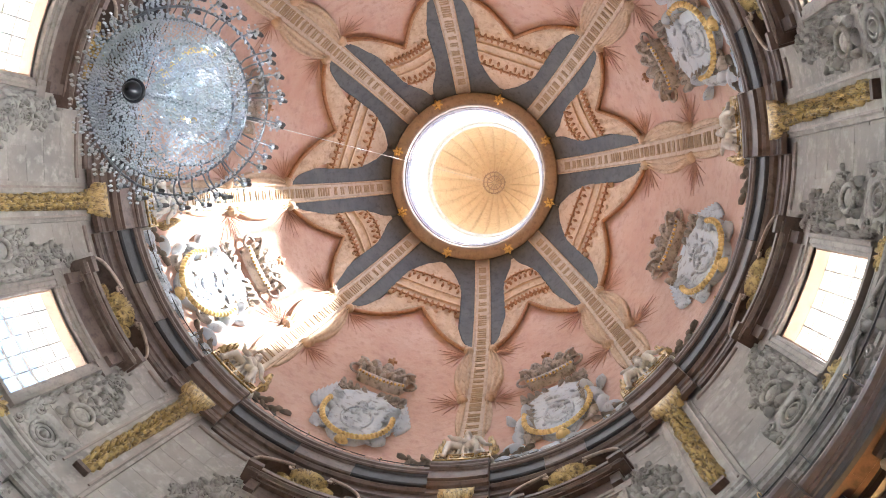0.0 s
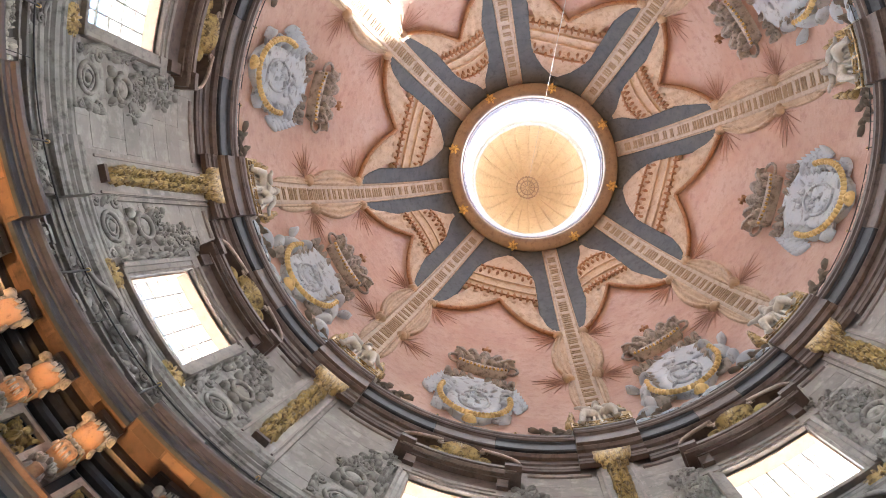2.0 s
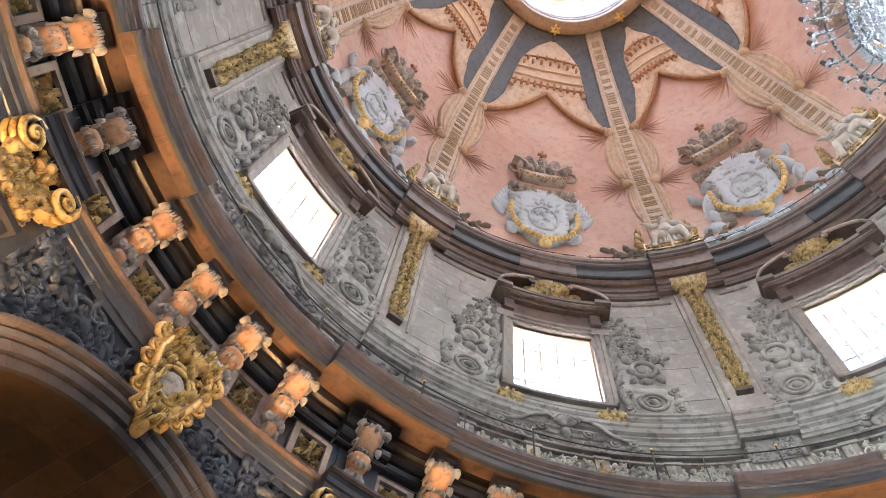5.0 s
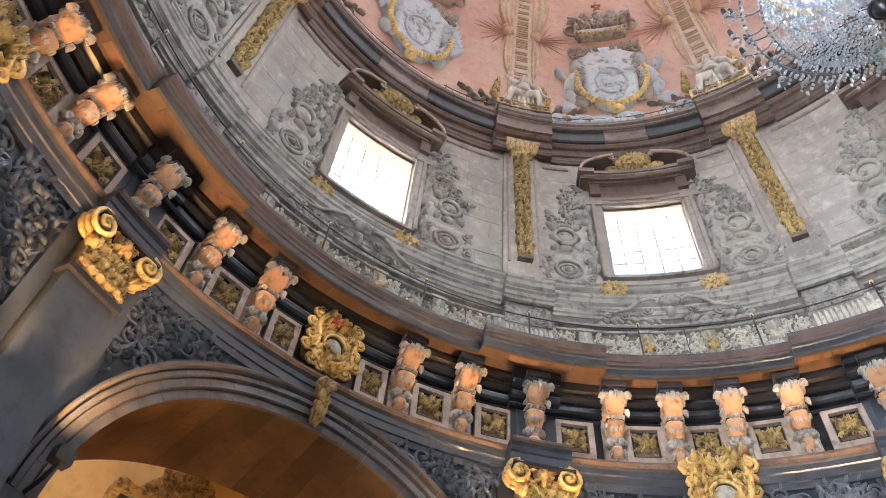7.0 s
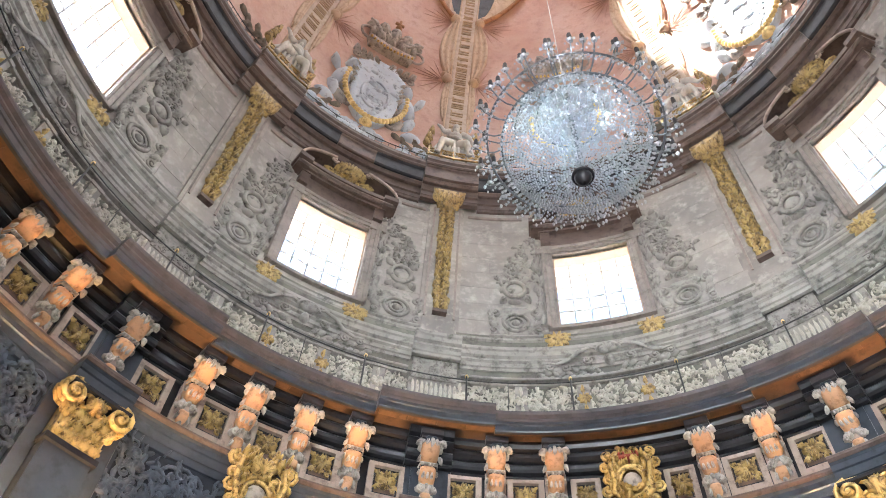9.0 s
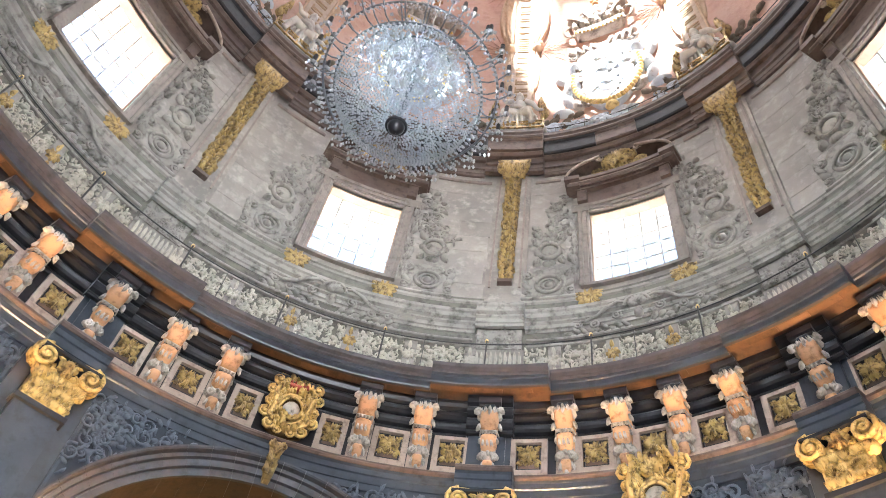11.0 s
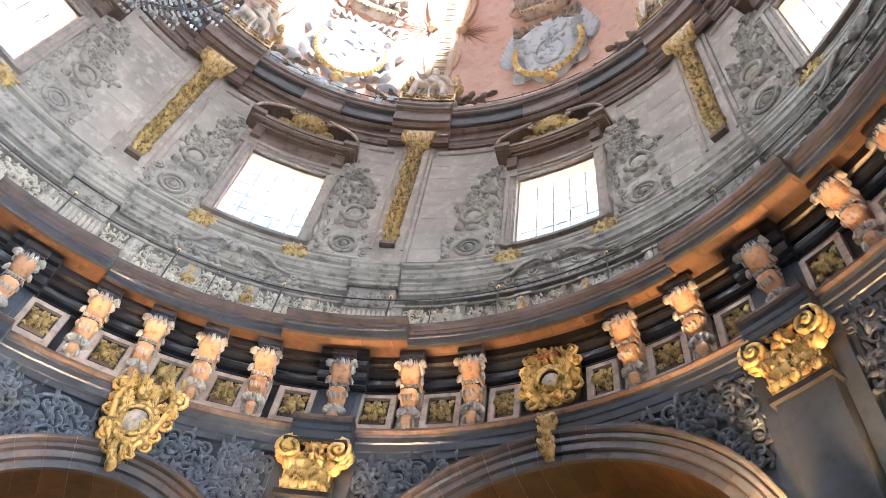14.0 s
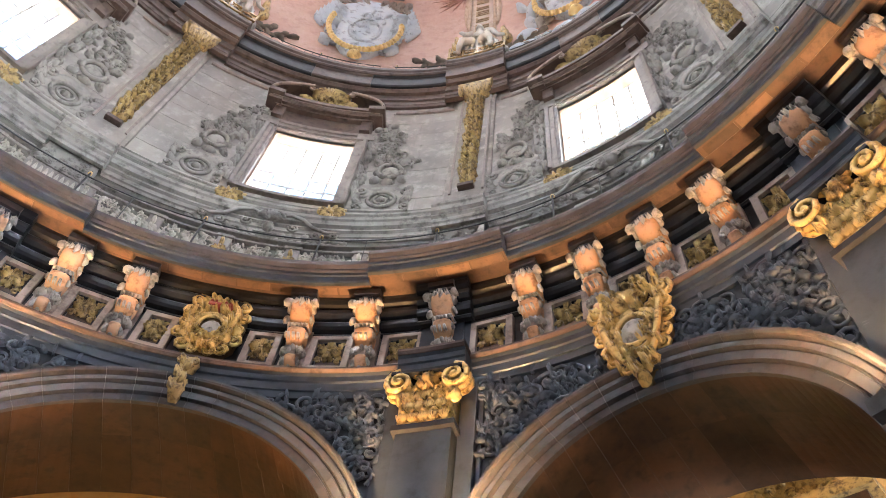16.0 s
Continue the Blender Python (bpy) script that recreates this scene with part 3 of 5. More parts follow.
    for s in (-1, 1):
        f = Form().box(s * 1.22 - .36, s * 1.22 + .36, 16.56, 16.66, 0, .1).box(s * 1.22 - .24, s * 1.22 + .24, 16.2, 16.56, 0, .07)
        f.blob(s * 1.22, 16.38, .08, .1, .12, .16)
        for i in range(10):
            f.leaf(s * 1.22, 16.38, .08, i * .628, .34, .06, .11)
        for q in (-1, 1):
            f.spiral(s * 1.22 + q * .3, 16.5, .08, .1, 1.3, 1.57, q, .03, 10)
            f.spiral(s * 1.22 + q * .22, 16.24, .08, .08, 1.3, -1.57, -q, .026, 10)
        f.make("gilt_bracket", OLDGOLD, win, at, base, True, "gilded leaf bracket under the sill")
    # leaded panes and bars
    cols, rows_ = 5, 6
    for i in range(cols):
        for j in range(rows_):
            u0, u1 = -W + 2 * W * i / cols + .015, -W + 2 * W * (i + 1) / cols - .015
            z0, z1 = 17 + (TOP - 17.05) * j / rows_ + .015, 17 + (TOP - 17.05) * (j + 1) / rows_ - .015
            p = Form().box(u0, u1, z0, z1, -.385, -.375).make("pane", glass, win, at, base, False)
            p.visible_shadow = False
    for i in range(1, cols):
        u = -W + 2 * W * i / cols
        Form().box(u - .019, u + .019, 17, TOP - .06, -.395, -.355).make("upright_bar", LEAD, win, at, base, False)
    for j in range(1, rows_):
        z = 17 + (TOP - 17.05) * j / rows_
        Form().box(-W, W, z - .021, z + .021, -.4, -.35, 4).make("cross_bar", LEAD, win, at, base, False)


# white that paints the sky's glare onto the outer splay
GLARE_WHITE = stuff("sky_glare_white", (.80, .79, .76), (.74, .735, .71), (.66, .65, .62), scale=1.5, fine=4)
REVEAL = stuff("rosy_reveal_plaster", (.44, .29, .20), (.38, .27, .20), (.29, .21, .16), scale=1, fine=4)
for k in range(8):
    window(k % 2, k + 1)
for k in (0, 1):
    repeat(drum_bay(k), EVEN)

angles, shift = breaks(5.6, -.2)
upper = thing("upper_cornice", "red-brown marble ring cornice below the dome", "cornice", (0, 0, 22.7), kind="structure")
b = upper.location
turned([(10.05, 22.62), (9.90, 22.62), (9.88, 22.72), (9.86, 22.74), (9.86, 22.92), (9.80, 22.95), (9.80, 23.05), (10.05, 23.05)], angles, shift).make("architrave", BROWN, upper, None, b, False)
turned([(10.05, 23.05), (9.84, 23.05), (9.84, 23.35), (10.05, 23.35)], angles, shift).make("frieze", BROWN, upper, None, b, False)
turned([(10.05, 23.35), (9.74, 23.36), (9.66, 23.44), (9.66, 23.48), (10.05, 23.48)], angles, shift).make("bead", BROWN, upper, None, b, False)
for k in range(8):
    c, h = bay_angle(k), HALF[k % 2] - 5.6
    cuts = [c - h, c - h * .28, c + h * .28, c + h]
    for i in range(3):
        turned([(10.0, 23.48), (9.60, 23.48), (9.56, 23.54), (9.54, 24.0), (9.48, 24.08), (10.0, 24.08)], span(cuts[i] + .04, cuts[i + 1] - .04)).make("fascia_stone", BROWN if i == 1 else FASCIA, upper, None, b, False)
    p = c - HALF[k % 2]
    turned([(10.0, 23.48), (9.36, 23.48), (9.34, 24.0), (9.28, 24.08), (10.0, 24.08)], span(p - 5.56, p + 5.56)).make("fascia_stone", BROWN, upper, None, b, False)
turned([(10.05, 24.08), (9.46, 24.08), (9.42, 24.14), (9.42, 24.2), (9.46, 24.24), (10.05, 24.24)], angles, shift).make("bead", BROWN, upper, None, b, False)
turned([(10.05, 24.24), (9.5, 24.24), (9.42, 24.4), (9.44, 24.6), (9.5, 24.72), (9.6, 24.78), (10.05, 24.84)], angles, shift).make("crown_moulding", BROWN, upper, None, b, False)

# dome
ZS = [24.85 + (42.2 - 24.85) * i / 30 for i in range(31)]
shell = [(dome_r(z), z) for z in ZS]
dome = turned(shell + [(r + .35, z + .15) for r, z in reversed(shell)], ROUND).make("ceiling_dome", PINK)
tagged(dome, "pink plastered dome with painted and stuccoed sections", "dome", kind="structure")
lantern = thing("lantern", "white lantern over the open eye of the dome", "lantern", (0, 0, 41.8), kind="structure")
b = lantern.location
turned([(4.42, 41.88), (4.36, 41.72), (4.1, 41.66), (3.78, 41.72), (3.72, 41.84), (3.72, 42.5), (4.5, 42.5)], ROUND).make("eye_ring", EYE, lantern, None, b)
LANTERN_GREY = stuff("blue_grey_moulding", (.42, .41, .46), (.36, .35, .4), scale=2, fine=5)
turned(box_prof(3.72, 4.1, 42.5, 43.5), ROUND).make("wall", WHITE, lantern, None, b, False)
for r, z in ((3.66, 42.25), (3.62, 42.75), (3.64, 43.35)):
    turned([(r + .12, z - .05), (r, z - .05), (r - .03, z), (r, z + .05), (r + .12, z + .05)], ROUND).make("moulding", LANTERN_GREY, lantern, None, b)
turned(box_prof(3.72, 4.1, 50.4, 52.2), ROUND).make("wall", WHITE, lantern, None, b, False)
turned([(3.75, 51.9), (3.58, 51.95), (3.55, 52.1), (3.6, 52.2), (4.1, 52.2)], ROUND).make("moulding", WHITE, lantern, None, b)
for k in range(8):
    a = bay_angle(k) - 22.5
    turned(box_prof(3.72, 4.1, 43.5, 50.4), span(a - 1.8, a + 1.8, 1.8)).make("pier", WHITE, lantern, None, b, False)
top = [(3.74, 52.2), (3.66, 54.0), (3.4, 56.5), (2.9, 58.8), (2.1, 60.8), (1.2, 62.3), (.5, 63.0), (.02, 63.2)]
turned(top + [(.02, 63.6), (4.1, 61), (4.2, 52.2)], ROUND).make("vault", TAN, lantern, None, b)
for i in range(24):
    a = i * 15
    f = Form().tube([pol(r - .04, a, z - .03) for r, z in top[:-1]], [.11, .11, .1, .09, .07, .05, .03], 5)
    f.make("vault_fold", TAN, lantern, None, b)
f = Form()
f.tube([pol(.85, i * 12, 62.55) for i in range(31)], .07, 5).tube([pol(.55, i * 12, 62.8) for i in range(31)], .05, 5)
for i in range(12):
    f.tube([pol(.15, i * 30, 62.95), pol(.8, i * 30, 62.6)], .03, 4)
f.make("medallion", CREAM, lantern, None, b)
for k in range(8):
    g = Form().blob(0, 0, 0, .16, .16, .16)
    for i in range(6):
        g.leaf(0, 0, 0, i * 1.047, .3, .09, .1)
    n = bay_angle(k)
    rot = pose(*pol(4.22, n, 41.72), 180, 0, n)
    g.make("gilt_rose", GOLD, lantern, lambda u, v, w, m=rot: m @ Vector((u, v, w)), b)

# dark gold that paints the shade in the gaps between gilded leaves
GOLD_SHADE = stuff("gilding_gap_shade", (.13, .085, .04), (.2, .13, .055), (.05, .035, .022), rough=.5, scale=4, fine=6, metal=.4, bump=.4)


# ---- pillars of the arcade ----
def pillar():
    a = PILLARS[0]
    at = cyl(a, FACE)
    p = thing("pillar", "slate grey marble pilaster with a gilded capital", "pillar", pol(FACE, a, 0), "pillars of the arcade")
    b = p.location
    Form().box(-.44, .44, .9, 9.12, 0, .34, 2).make("shaft", SLATE, p, at, b, False)
    for s in (-1, 1):
        Form().box(s * .46, s * .72, .9, 10.18, 0, .13).make("side_strip", SLATE, p, at, b, False)
    Form().box(-.62, .62, 0, .5, 0, .52, 2).box(-.54, .54, .5, .9, 0, .44, 2).make("foot", BLACK, p, at, b, False)
    at0 = at
    at = lambda u, v, w: at0(u, v - .1, w)
    cap = Form().box(-.42, .42, 9.30, 10.0, 0, .36, 2).make("capital", GOLD, p, at, b, False)
    Form().box(-.50, .50, 9.20, 9.30, 0, .42, 2).make("astragal", BLACK, cap, at, b, False)
    rnd = random.Random(3)
    f = Form()
    # three rows of curled acanthus, with small scrolls between
    for j in range(3):
        n = 5 - j % 2
        for i in range(n):
            u, v = -.17 * (n - 1) / 2 + .17 * i, 9.33 + .22 * j
            for q in (-.6, -.2, .2, .6):
                f.leaf(u, v, .35, 1.57 + q, .19, .035, .1)
            f.blob(u, v + .18, .4, .06, .045, .1, 7, 3)
            f.spiral(u + .085, v + .1, .36, .05, 1.4, rnd.uniform(0, 6), (-1) ** i, .02, 9)
    for s in (-1, 1):
        f.spiral(s * .2, 9.98, .37, .11, 1.5, 1.57, -s, .032, 12)
        f.tube([(s * .06, 9.72, .38), (s * .12, 9.85, .42), (s * .2, 9.98, .42)], [.03, .035, .03], 6)
        f.tube([(s * .40, 9.3, .37), (s * .41, 9.6, .37), (s * .43, 9.95, .38)], .03, 5)
    f.tube([(-.42, 9.33, .37), (.42, 9.33, .37)], .03, 5)
    f.make("leafwork", GOLD, cap, at, b)
    for s in (-1, 1):
        v = Form()
        for w in (.28, .40, .52):
            v.spiral(s * .46, 10.10, w - .05, .25, 1.7, 1.57, -s, .055, 18)
        v.tube([(s * .46, 10.33, .42), (s * .25, 10.30, .44), (s * .08, 10.16, .44)], [.07, .07, .04], 6)
        v.leaf(s * .5, 9.92, .36, 4.71 - s * .5, .3, .11, .14)
        v.make("volute", GOLD, cap, at, b)
    f = Form().blob(0, 10.12, .34, .14, .17, .26)
    for i in range(7):
        f.leaf(0, 10.1, .4, i * .9, .2, .06, .12)
    f.make("flower", OLDGOLD, cap, at, b)
    Form().box(-.60, .60, 10.23, 10.285, 0, .56, 2).make("abacus", BLACK, p, at, b, False)
    Form().box(-.34, .34, 10.9, 12.70, -.3, -.02, 2).box(-.46, .46, 10.9, 12.25, -.3, -.06, 2).make("upper_block", SLATE, p, at, b, False)
    return p


first = pillar()
repeat(first, [q - PILLARS[0] for q in PILLARS[1:]])


# ---- brackets and panels of the frieze ----
def bracket():
    a = bay_angle(0)
    place = cyl(a, 9.76)
    at = lambda u, v, w: place(u * .82, 11.0 + (v - 11.12) * .925, w * .9)
    p = thing("bracket", "carved pinkish stone scroll bracket under the cornice", "bracket", pol(9.76, a, 11.0), "brackets of the frieze")
    b = p.location

    def scroll(rows, name, m, under=None):
        f = Form()
        out = []
        for v, w, h in rows:
            out.append([(-h, v, -.05), (-h, v, w * .78), (-h * .86, v, w * .93), (-h * .5, v, w * 1.02), (h * .5, v, w * 1.02), (h * .86, v, w * .93), (h, v, w * .78), (h, v, -.05)])
        f.grid(out)
        f.f.append(tuple(range(8)))
        f.f.append(tuple(len(f.v) - 8 + j for j in reversed(range(8))))
        return f.make(name, m, p, at, b)
    # upper and lower scroll, drawn in sharply between them, and the tongue below
    scroll([(12.06, .30, .17), (12.09, .42, .2), (12.15, .52, .225), (12.24, .60, .24), (12.34, .66, .25), (12.42, .66, .25), (12.47, .58, .24), (12.5, .5, .22)], "upper_scroll", BRACKET)
    scroll([(11.6, .2, .13), (11.64, .28, .17), (11.72, .38, .2), (11.82, .44, .21), (11.91, .44, .21), (11.97, .38, .2), (12.0, .28, .18)], "lower_scroll", BRACKET)
    scroll([(11.14, .04, .07), (11.18, .12, .1), (11.24, .2, .125), (11.32, .24, .13), (11.38, .22, .12), (11.42, .14, .1)], "tongue", BRACKET)
    Form().box(-.27, .27, 11.1, 12.6, -.05, .05).box(-.19, .19, 11.4, 12.55, .05, .2).make("back_slab", PANEL, p, at, b, False)
    # black strip painting the shade in the gap between the scrolls
    Form().box(-.19, .19, 11.99, 12.05, 0, .33).make("gap_shade", BLACK, p, at, b, False)
    Form().tube([(-.25, 12.03, .2), (-.22, 12.03, .42), (.22, 12.03, .42), (.25, 12.03, .2)], .022, 6).make("bead", BRACKET_GREY, p, at, b)
    # rolled leaf on top with lobed collar and ears
    f = Form().tube([(-.2, 12.55, .52), (-.1, 12.57, .58), (.1, 12.57, .58), (.2, 12.55, .52)], [.05, .085, .085, .05], 8)
    f.make("leaf_roll", SLATE, p, at, b)
    f = Form()
    for i in range(5):
        u = -.22 + .11 * i
        f.leaf(u, 12.54, .62 - .05 * abs(i - 2), -1.57 + .15 * (i - 2), .25 - .05 * abs(i - 2), .075, .13)
        f.blob(u * .8, 12.0, .4, .05, .04, .09, 6, 3)
    for i in range(3):
        f.leaf(-.11 + .11 * i, 11.66, .34, 1.57, .12, .05, .1)
    for s in (-1, 1):
        f.blob(s * .27, 12.4, .42, .075, .1, .16, 7, 3)
        f.spiral(s * .28, 12.44, .48, .085, 1.3, 1.57, s, .034, 9)
        f.leaf(s * .22, 12.5, .56, -1.57 + s * 1.1, .22, .06, .12)
        f.leaf(s * .24, 12.2, .4, -1.57 + s * .5, .2, .05, .1)
    f.make("acanthus", BRACKET_GREY, p, at, b)
    Form().box(-.27, .27, 12.58, 12.64, -.05, .62).box(-.31, .31, 12.64, 12.78, -.05, .7).make("cap", CROWN_MARBLE, p, at, b, False)
    # paired curls under the scrolls
    f = Form()
    for s in (-1, 1):
        f.spiral(s * .17, 11.5, .17, .105, 1.4, 1.57, s, .042, 11)
        f.blob(s * .21, 11.5, .1, .09, .09, .14, 7, 3)
        f.leaf(s * .06, 11.58, .2, -1.57 + s * .4, .2, .06, .1)
        f.leaf(s * .12, 11.36, .12, -1.57 + s * .3, .22, .05, .09)
        f.blob(s * .23, 11.84, .26, .05, .07, .12, 6, 3)
    f.blob(0, 11.56, .2, .07, .06, .12, 7, 3).blob(0, 11.13, .06, .06, .06, .12, 7, 3)
    f.make("curl", BRACKET_GREY, p, at, b)
    return p


def panel(width):
    a = bay_angle(0)
    at = cyl(a, 9.80)
    h = width / 2
    p = thing("frieze_panel", "rosy stone panel with a gilded rosette between brackets", "panel", pol(9.8, a, 10.85), "panels of the frieze")
    b = p.location
    Form().box(-h, h, 10.82, 11.88, -.02, .03).make("field", SOFFIT, p, at, b, False)
    f = Form().box(-h, -h + .12, 10.84, 11.87, .03, .12).box(h - .12, h, 10.84, 11.87, .03, .12).box(-h + .12, h - .12, 11.78, 11.87, .03, .12).box(-h + .12, h - .12, 10.84, 11.1, .03, .12)
    f.make("border", PANEL, p, at, b, False)
    f = Form().box(-h + .14, -h + .17, 11.13, 11.75, .03, .07).box(h - .17, h - .14, 11.13, 11.75, .03, .07).box(-h + .17, h - .17, 11.72, 11.75, .03, .07).box(-h + .17, h - .17, 11.13, 11.16, .03, .07)
    f.make("inner_fillet", BLACK, p, at, b, False)
    f = Form().blob(0, 11.46, .03, .09, .1, .14)
    rnd = random.Random(2)
    for i in range(8):
        f.leaf(0, 11.47, .03, i * .785 + .39 * (i % 2), .22, .05, .13)
        f.spiral(.14 * math.cos(i * .785 + .4), 11.47 + .17 * math.sin(i * .785 + .4), .04, .05, 1.2, i, (-1) ** i, .02, 8)
    for sx in (-1, 1):
        for sy in (-1, 1):
            f.spiral(sx * (h - .22), 11.49 + sy * .2, .03, .075, 1.1, 0, sx * sy, .024, 8)
            f.leaf(sx * (h - .25), 11.49 + sy * .1, .03, math.atan2(sy, sx), .17, .05, .07)
    f.make("rosette", OLDGOLD, p, at, b, True, "gilded rosette")
    return p


one = bracket()
wide, slim = panel(.78), panel(.62)
spots_b, spots_w, spots_s = [], [], []
for k in range(8):
    c = bay_angle(k)
    if k % 2 == 0:
        spots_b += [c - q for q in (-10.3, -3.4, 3.4, 10.3)]
        spots_w += [c - q for q in (-14.9, -6.85, 0, 6.85, 14.9)]
    else:
        spots_b += [c - q for q in (-16.6, -9.2, 9.2, 16.6)]
        spots_w += [c - q for q in (-20.6, -12.9, 12.9, 20.6)]
        spots_s += [c - q for q in (-5.6, 5.6)]
    spots_b.append(PILLARS[k])
repeat(one, [q - 90 for q in spots_b if abs(q - 90) > .01 and q != spots_b[0]])
one.matrix_basis = pose(0, 0, 0, 0, 0, spots_b[0] - 90) @ one.matrix_basis
repeat(wide, [q - 90 for q in spots_w if q != 90])
repeat(slim, [q - 90 for q in spots_s[1:]])
slim.matrix_basis = pose(0, 0, 0, 0, 0, spots_s[0] - 90) @ slim.matrix_basis


# ---- cartouches ----
def cartouche_high():
    a = bay_angle(1)
    at = cyl(a, 9.72)
    p = thing("cartouche", "gilded coat of arms cartouche on the frieze", "cartouche", pol(9.72, a, 10.95), "cartouches of the wide bays")
    b = p.location
    rnd = random.Random(17)
    Form().sheet([(10.98, -.16, .16), (11.08, -.36, .36), (11.25, -.5, .5), (11.6, -.54, .54), (12.1, -.55, .55), (12.3, -.46, .46), (12.46, -.24, .24)], 8, .12).make("backing", GOLD_SHADE, p, at, b)
    f = Form()
    for s in (-1, 1):
        for u, v, r, way in ((.44, 12.28, .17, 1), (.5, 11.98, .13, -1), (.48, 11.68, .15, 1), (.5, 11.38, .14, -1), (.36, 11.13, .16, 1), (.13, 11.04, .11, -1), (.2, 12.4, .13, -1), (.3, 12.02, .12, 1)):
            f.spiral(s * u, v, .16, r, 1.6, 1.57, s * way, r * .27, 13)
        f.tube([(s * .34, 12.2, .24), (s * .42, 11.9, .3), (s * .36, 11.6, .3), (s * .4, 11.3, .26), (s * .2, 11.12, .22)], [.035, .06, .05, .06, .03], 6)
    f.ring(0, 11.55, .24, .33, .38, .05, 20)
    for i in range(64):
        t = i / 32 * 6.2832
        q = .62 if i < 32 else .92
        u, v = .5 * q * math.cos(t), 11.72 + .66 * q * math.sin(t)
        f.leaf(u, v, .16, t + 1.57 + rnd.uniform(-.7, .7), rnd.uniform(.12, .19), .045, rnd.uniform(.12, .2))
        if i % 3 == 0:
            f.blob(u, v, .17, .045, .045, .16, 6, 3)
    f.make("foliage", GOLD, p, at, b)
    f = Form().blob(0, 11.58, .14, .2, .25, .16, 12, 4)
    f.make("shield", BRACKET_GREY, p, at, b, True, "silvered oval shield")
    Form().ring(0, 11.58, .26, .23, .28, .035, 18).make("shield_rim", GOLD, p, at, b)
    f = Form().box(-.2, .2, 12.06, 12.14, .15, .36)
    for i in range(5):
        f.blob(-.18 + .09 * i, 12.22, .2, .05, .09, .14, 6, 3)
    f.make("crown", RED, p, at, b, True, "crown with red lining")
    # pendant on the keystone
    f = Form().sheet([(9.78, -.07, .07), (9.95, -.1, .1), (10.2, -.13, .13), (10.42, -.1, .1), (10.6, -.17, .17)], 3, .40, None, lambda s, t: .06 * math.sin(9 * t))
    for i in range(5):
        f.leaf(0, 9.85 + .14 * i, .42, 1.57 + .5 * (-1) ** i, .22, .07, .1)
    for s in (-1, 1):
        f.spiral(s * .13, 10.54, .38, .09, 1.2, 1.57, s, .03)
    f.make("pendant", OLDGOLD, p, at, b)
    return p


def cartouche_low():
    a = bay_angle(0)
    at = cyl(a, 9.58)
    p = thing("cartouche", "gilded cartouche with an oval shield hanging over the arch", "cartouche", pol(9.58, a, 9.0), "cartouches of the narrow bays")
    b = p.location
    rnd = random.Random(23)
    rows = [(9.05, -.06, .06), (9.2, -.14, .14), (9.4, -.3, .3), (9.6, -.42, .42), (9.9, -.5, .5), (10.3, -.55, .55), (10.6, -.58, .58), (10.8, -.48, .48), (10.9, -.2, .2)]
    Form().sheet(rows, 6, .1).make("backing", GOLD_SHADE, p, at, b)
    f = Form()
    for s in (-1, 1):
        for v, u, r, way in ((9.35, .2, .12, 1), (9.55, .36, .13, -1), (9.8, .44, .15, 1), (10.08, .5, .14, -1), (10.35, .52, .16, 1), (10.64, .52, .19, -1), (10.72, .2, .15, 1), (10.42, .3, .12, -1)):
            f.spiral(s * u, v, .18, r, 1.6, 1.57, s * way, r * .27, 13)
        f.tube([(s * .42, 10.7, .26), (s * .48, 10.3, .3), (s * .4, 9.9, .32), (s * .3, 9.6, .28), (s * .1, 9.25, .24)], [.035, .06, .055, .06, .03], 6)
        for v, l, r in rows[1:-1]:
            for j in range(7):
                u = s * r * rnd.uniform(.25, .95)
                f.leaf(u, v + rnd.uniform(-.12, .12), .17, 1.57 + s * rnd.uniform(-.6, .9), rnd.uniform(.12, .18), .045, rnd.uniform(.12, .2))
            f.blob(s * r * .65, v + .08, .17, .05, .05, .17, 6, 3)
    f.ring(0, 9.98, .24, .36, .42, .055, 20)
    f.blob(0, 9.08, .16, .1, .14, .2)
    f.make("foliage", GOLD, p, at, b)
    Form().blob(0, 9.98, .18, .24, .28, .18, 12, 4).make("shield", BRACKET_GREY, p, at, b, True, "grey oval shield")
    Form().ring(0, 9.98, .27, .27, .31, .045, 18).make("shield_rim", GOLD, p, at, b)
    f = Form()
    for i in range(7):
        f.leaf(0, 10.52, .2, .3 + i * .42, .28, .07, .16)
    f.make("shell", GOLD, p, at, b)
    return p


RED = stuff("red_lacquer", (.45, .1, .06), (.36, .08, .05), scale=4, fine=10, rough=.5)
repeat(cartouche_high(), ODD)
repeat(cartouche_low(), EVEN)

# ---- floodlights on the imposts ----
def floodlight():
    a = bay_angle(0) + ARCH[0][0] + 1.0
    at = cyl(a, FACE)
    p = thing("floodlight", "small black floodlight standing on the arch impost", "floodlight", pol(9.08, a, 6.6), "floodlights")
    b = p.location
    Form().box(-.12, .12, 6.74, 6.92, .46, .63).box(-.1, .1, 6.92, 6.95, .48, .61).make("housing", IRON, p, at, b, False)
    Form().tube([(0, 6.5, .1), (0, 6.6, .4), (0, 6.75, .54)], .03, 6).make("stand", IRON, p, at, b)
    return p


one = floodlight()
home = bay_angle(0) + ARCH[0][0] + 1.0
repeat(one, [bay_angle(k) + s * (ARCH[k % 2][0] + 1.0) - home for k in range(8) for s in (-1, 1) if (k, s) != (0, 1)])


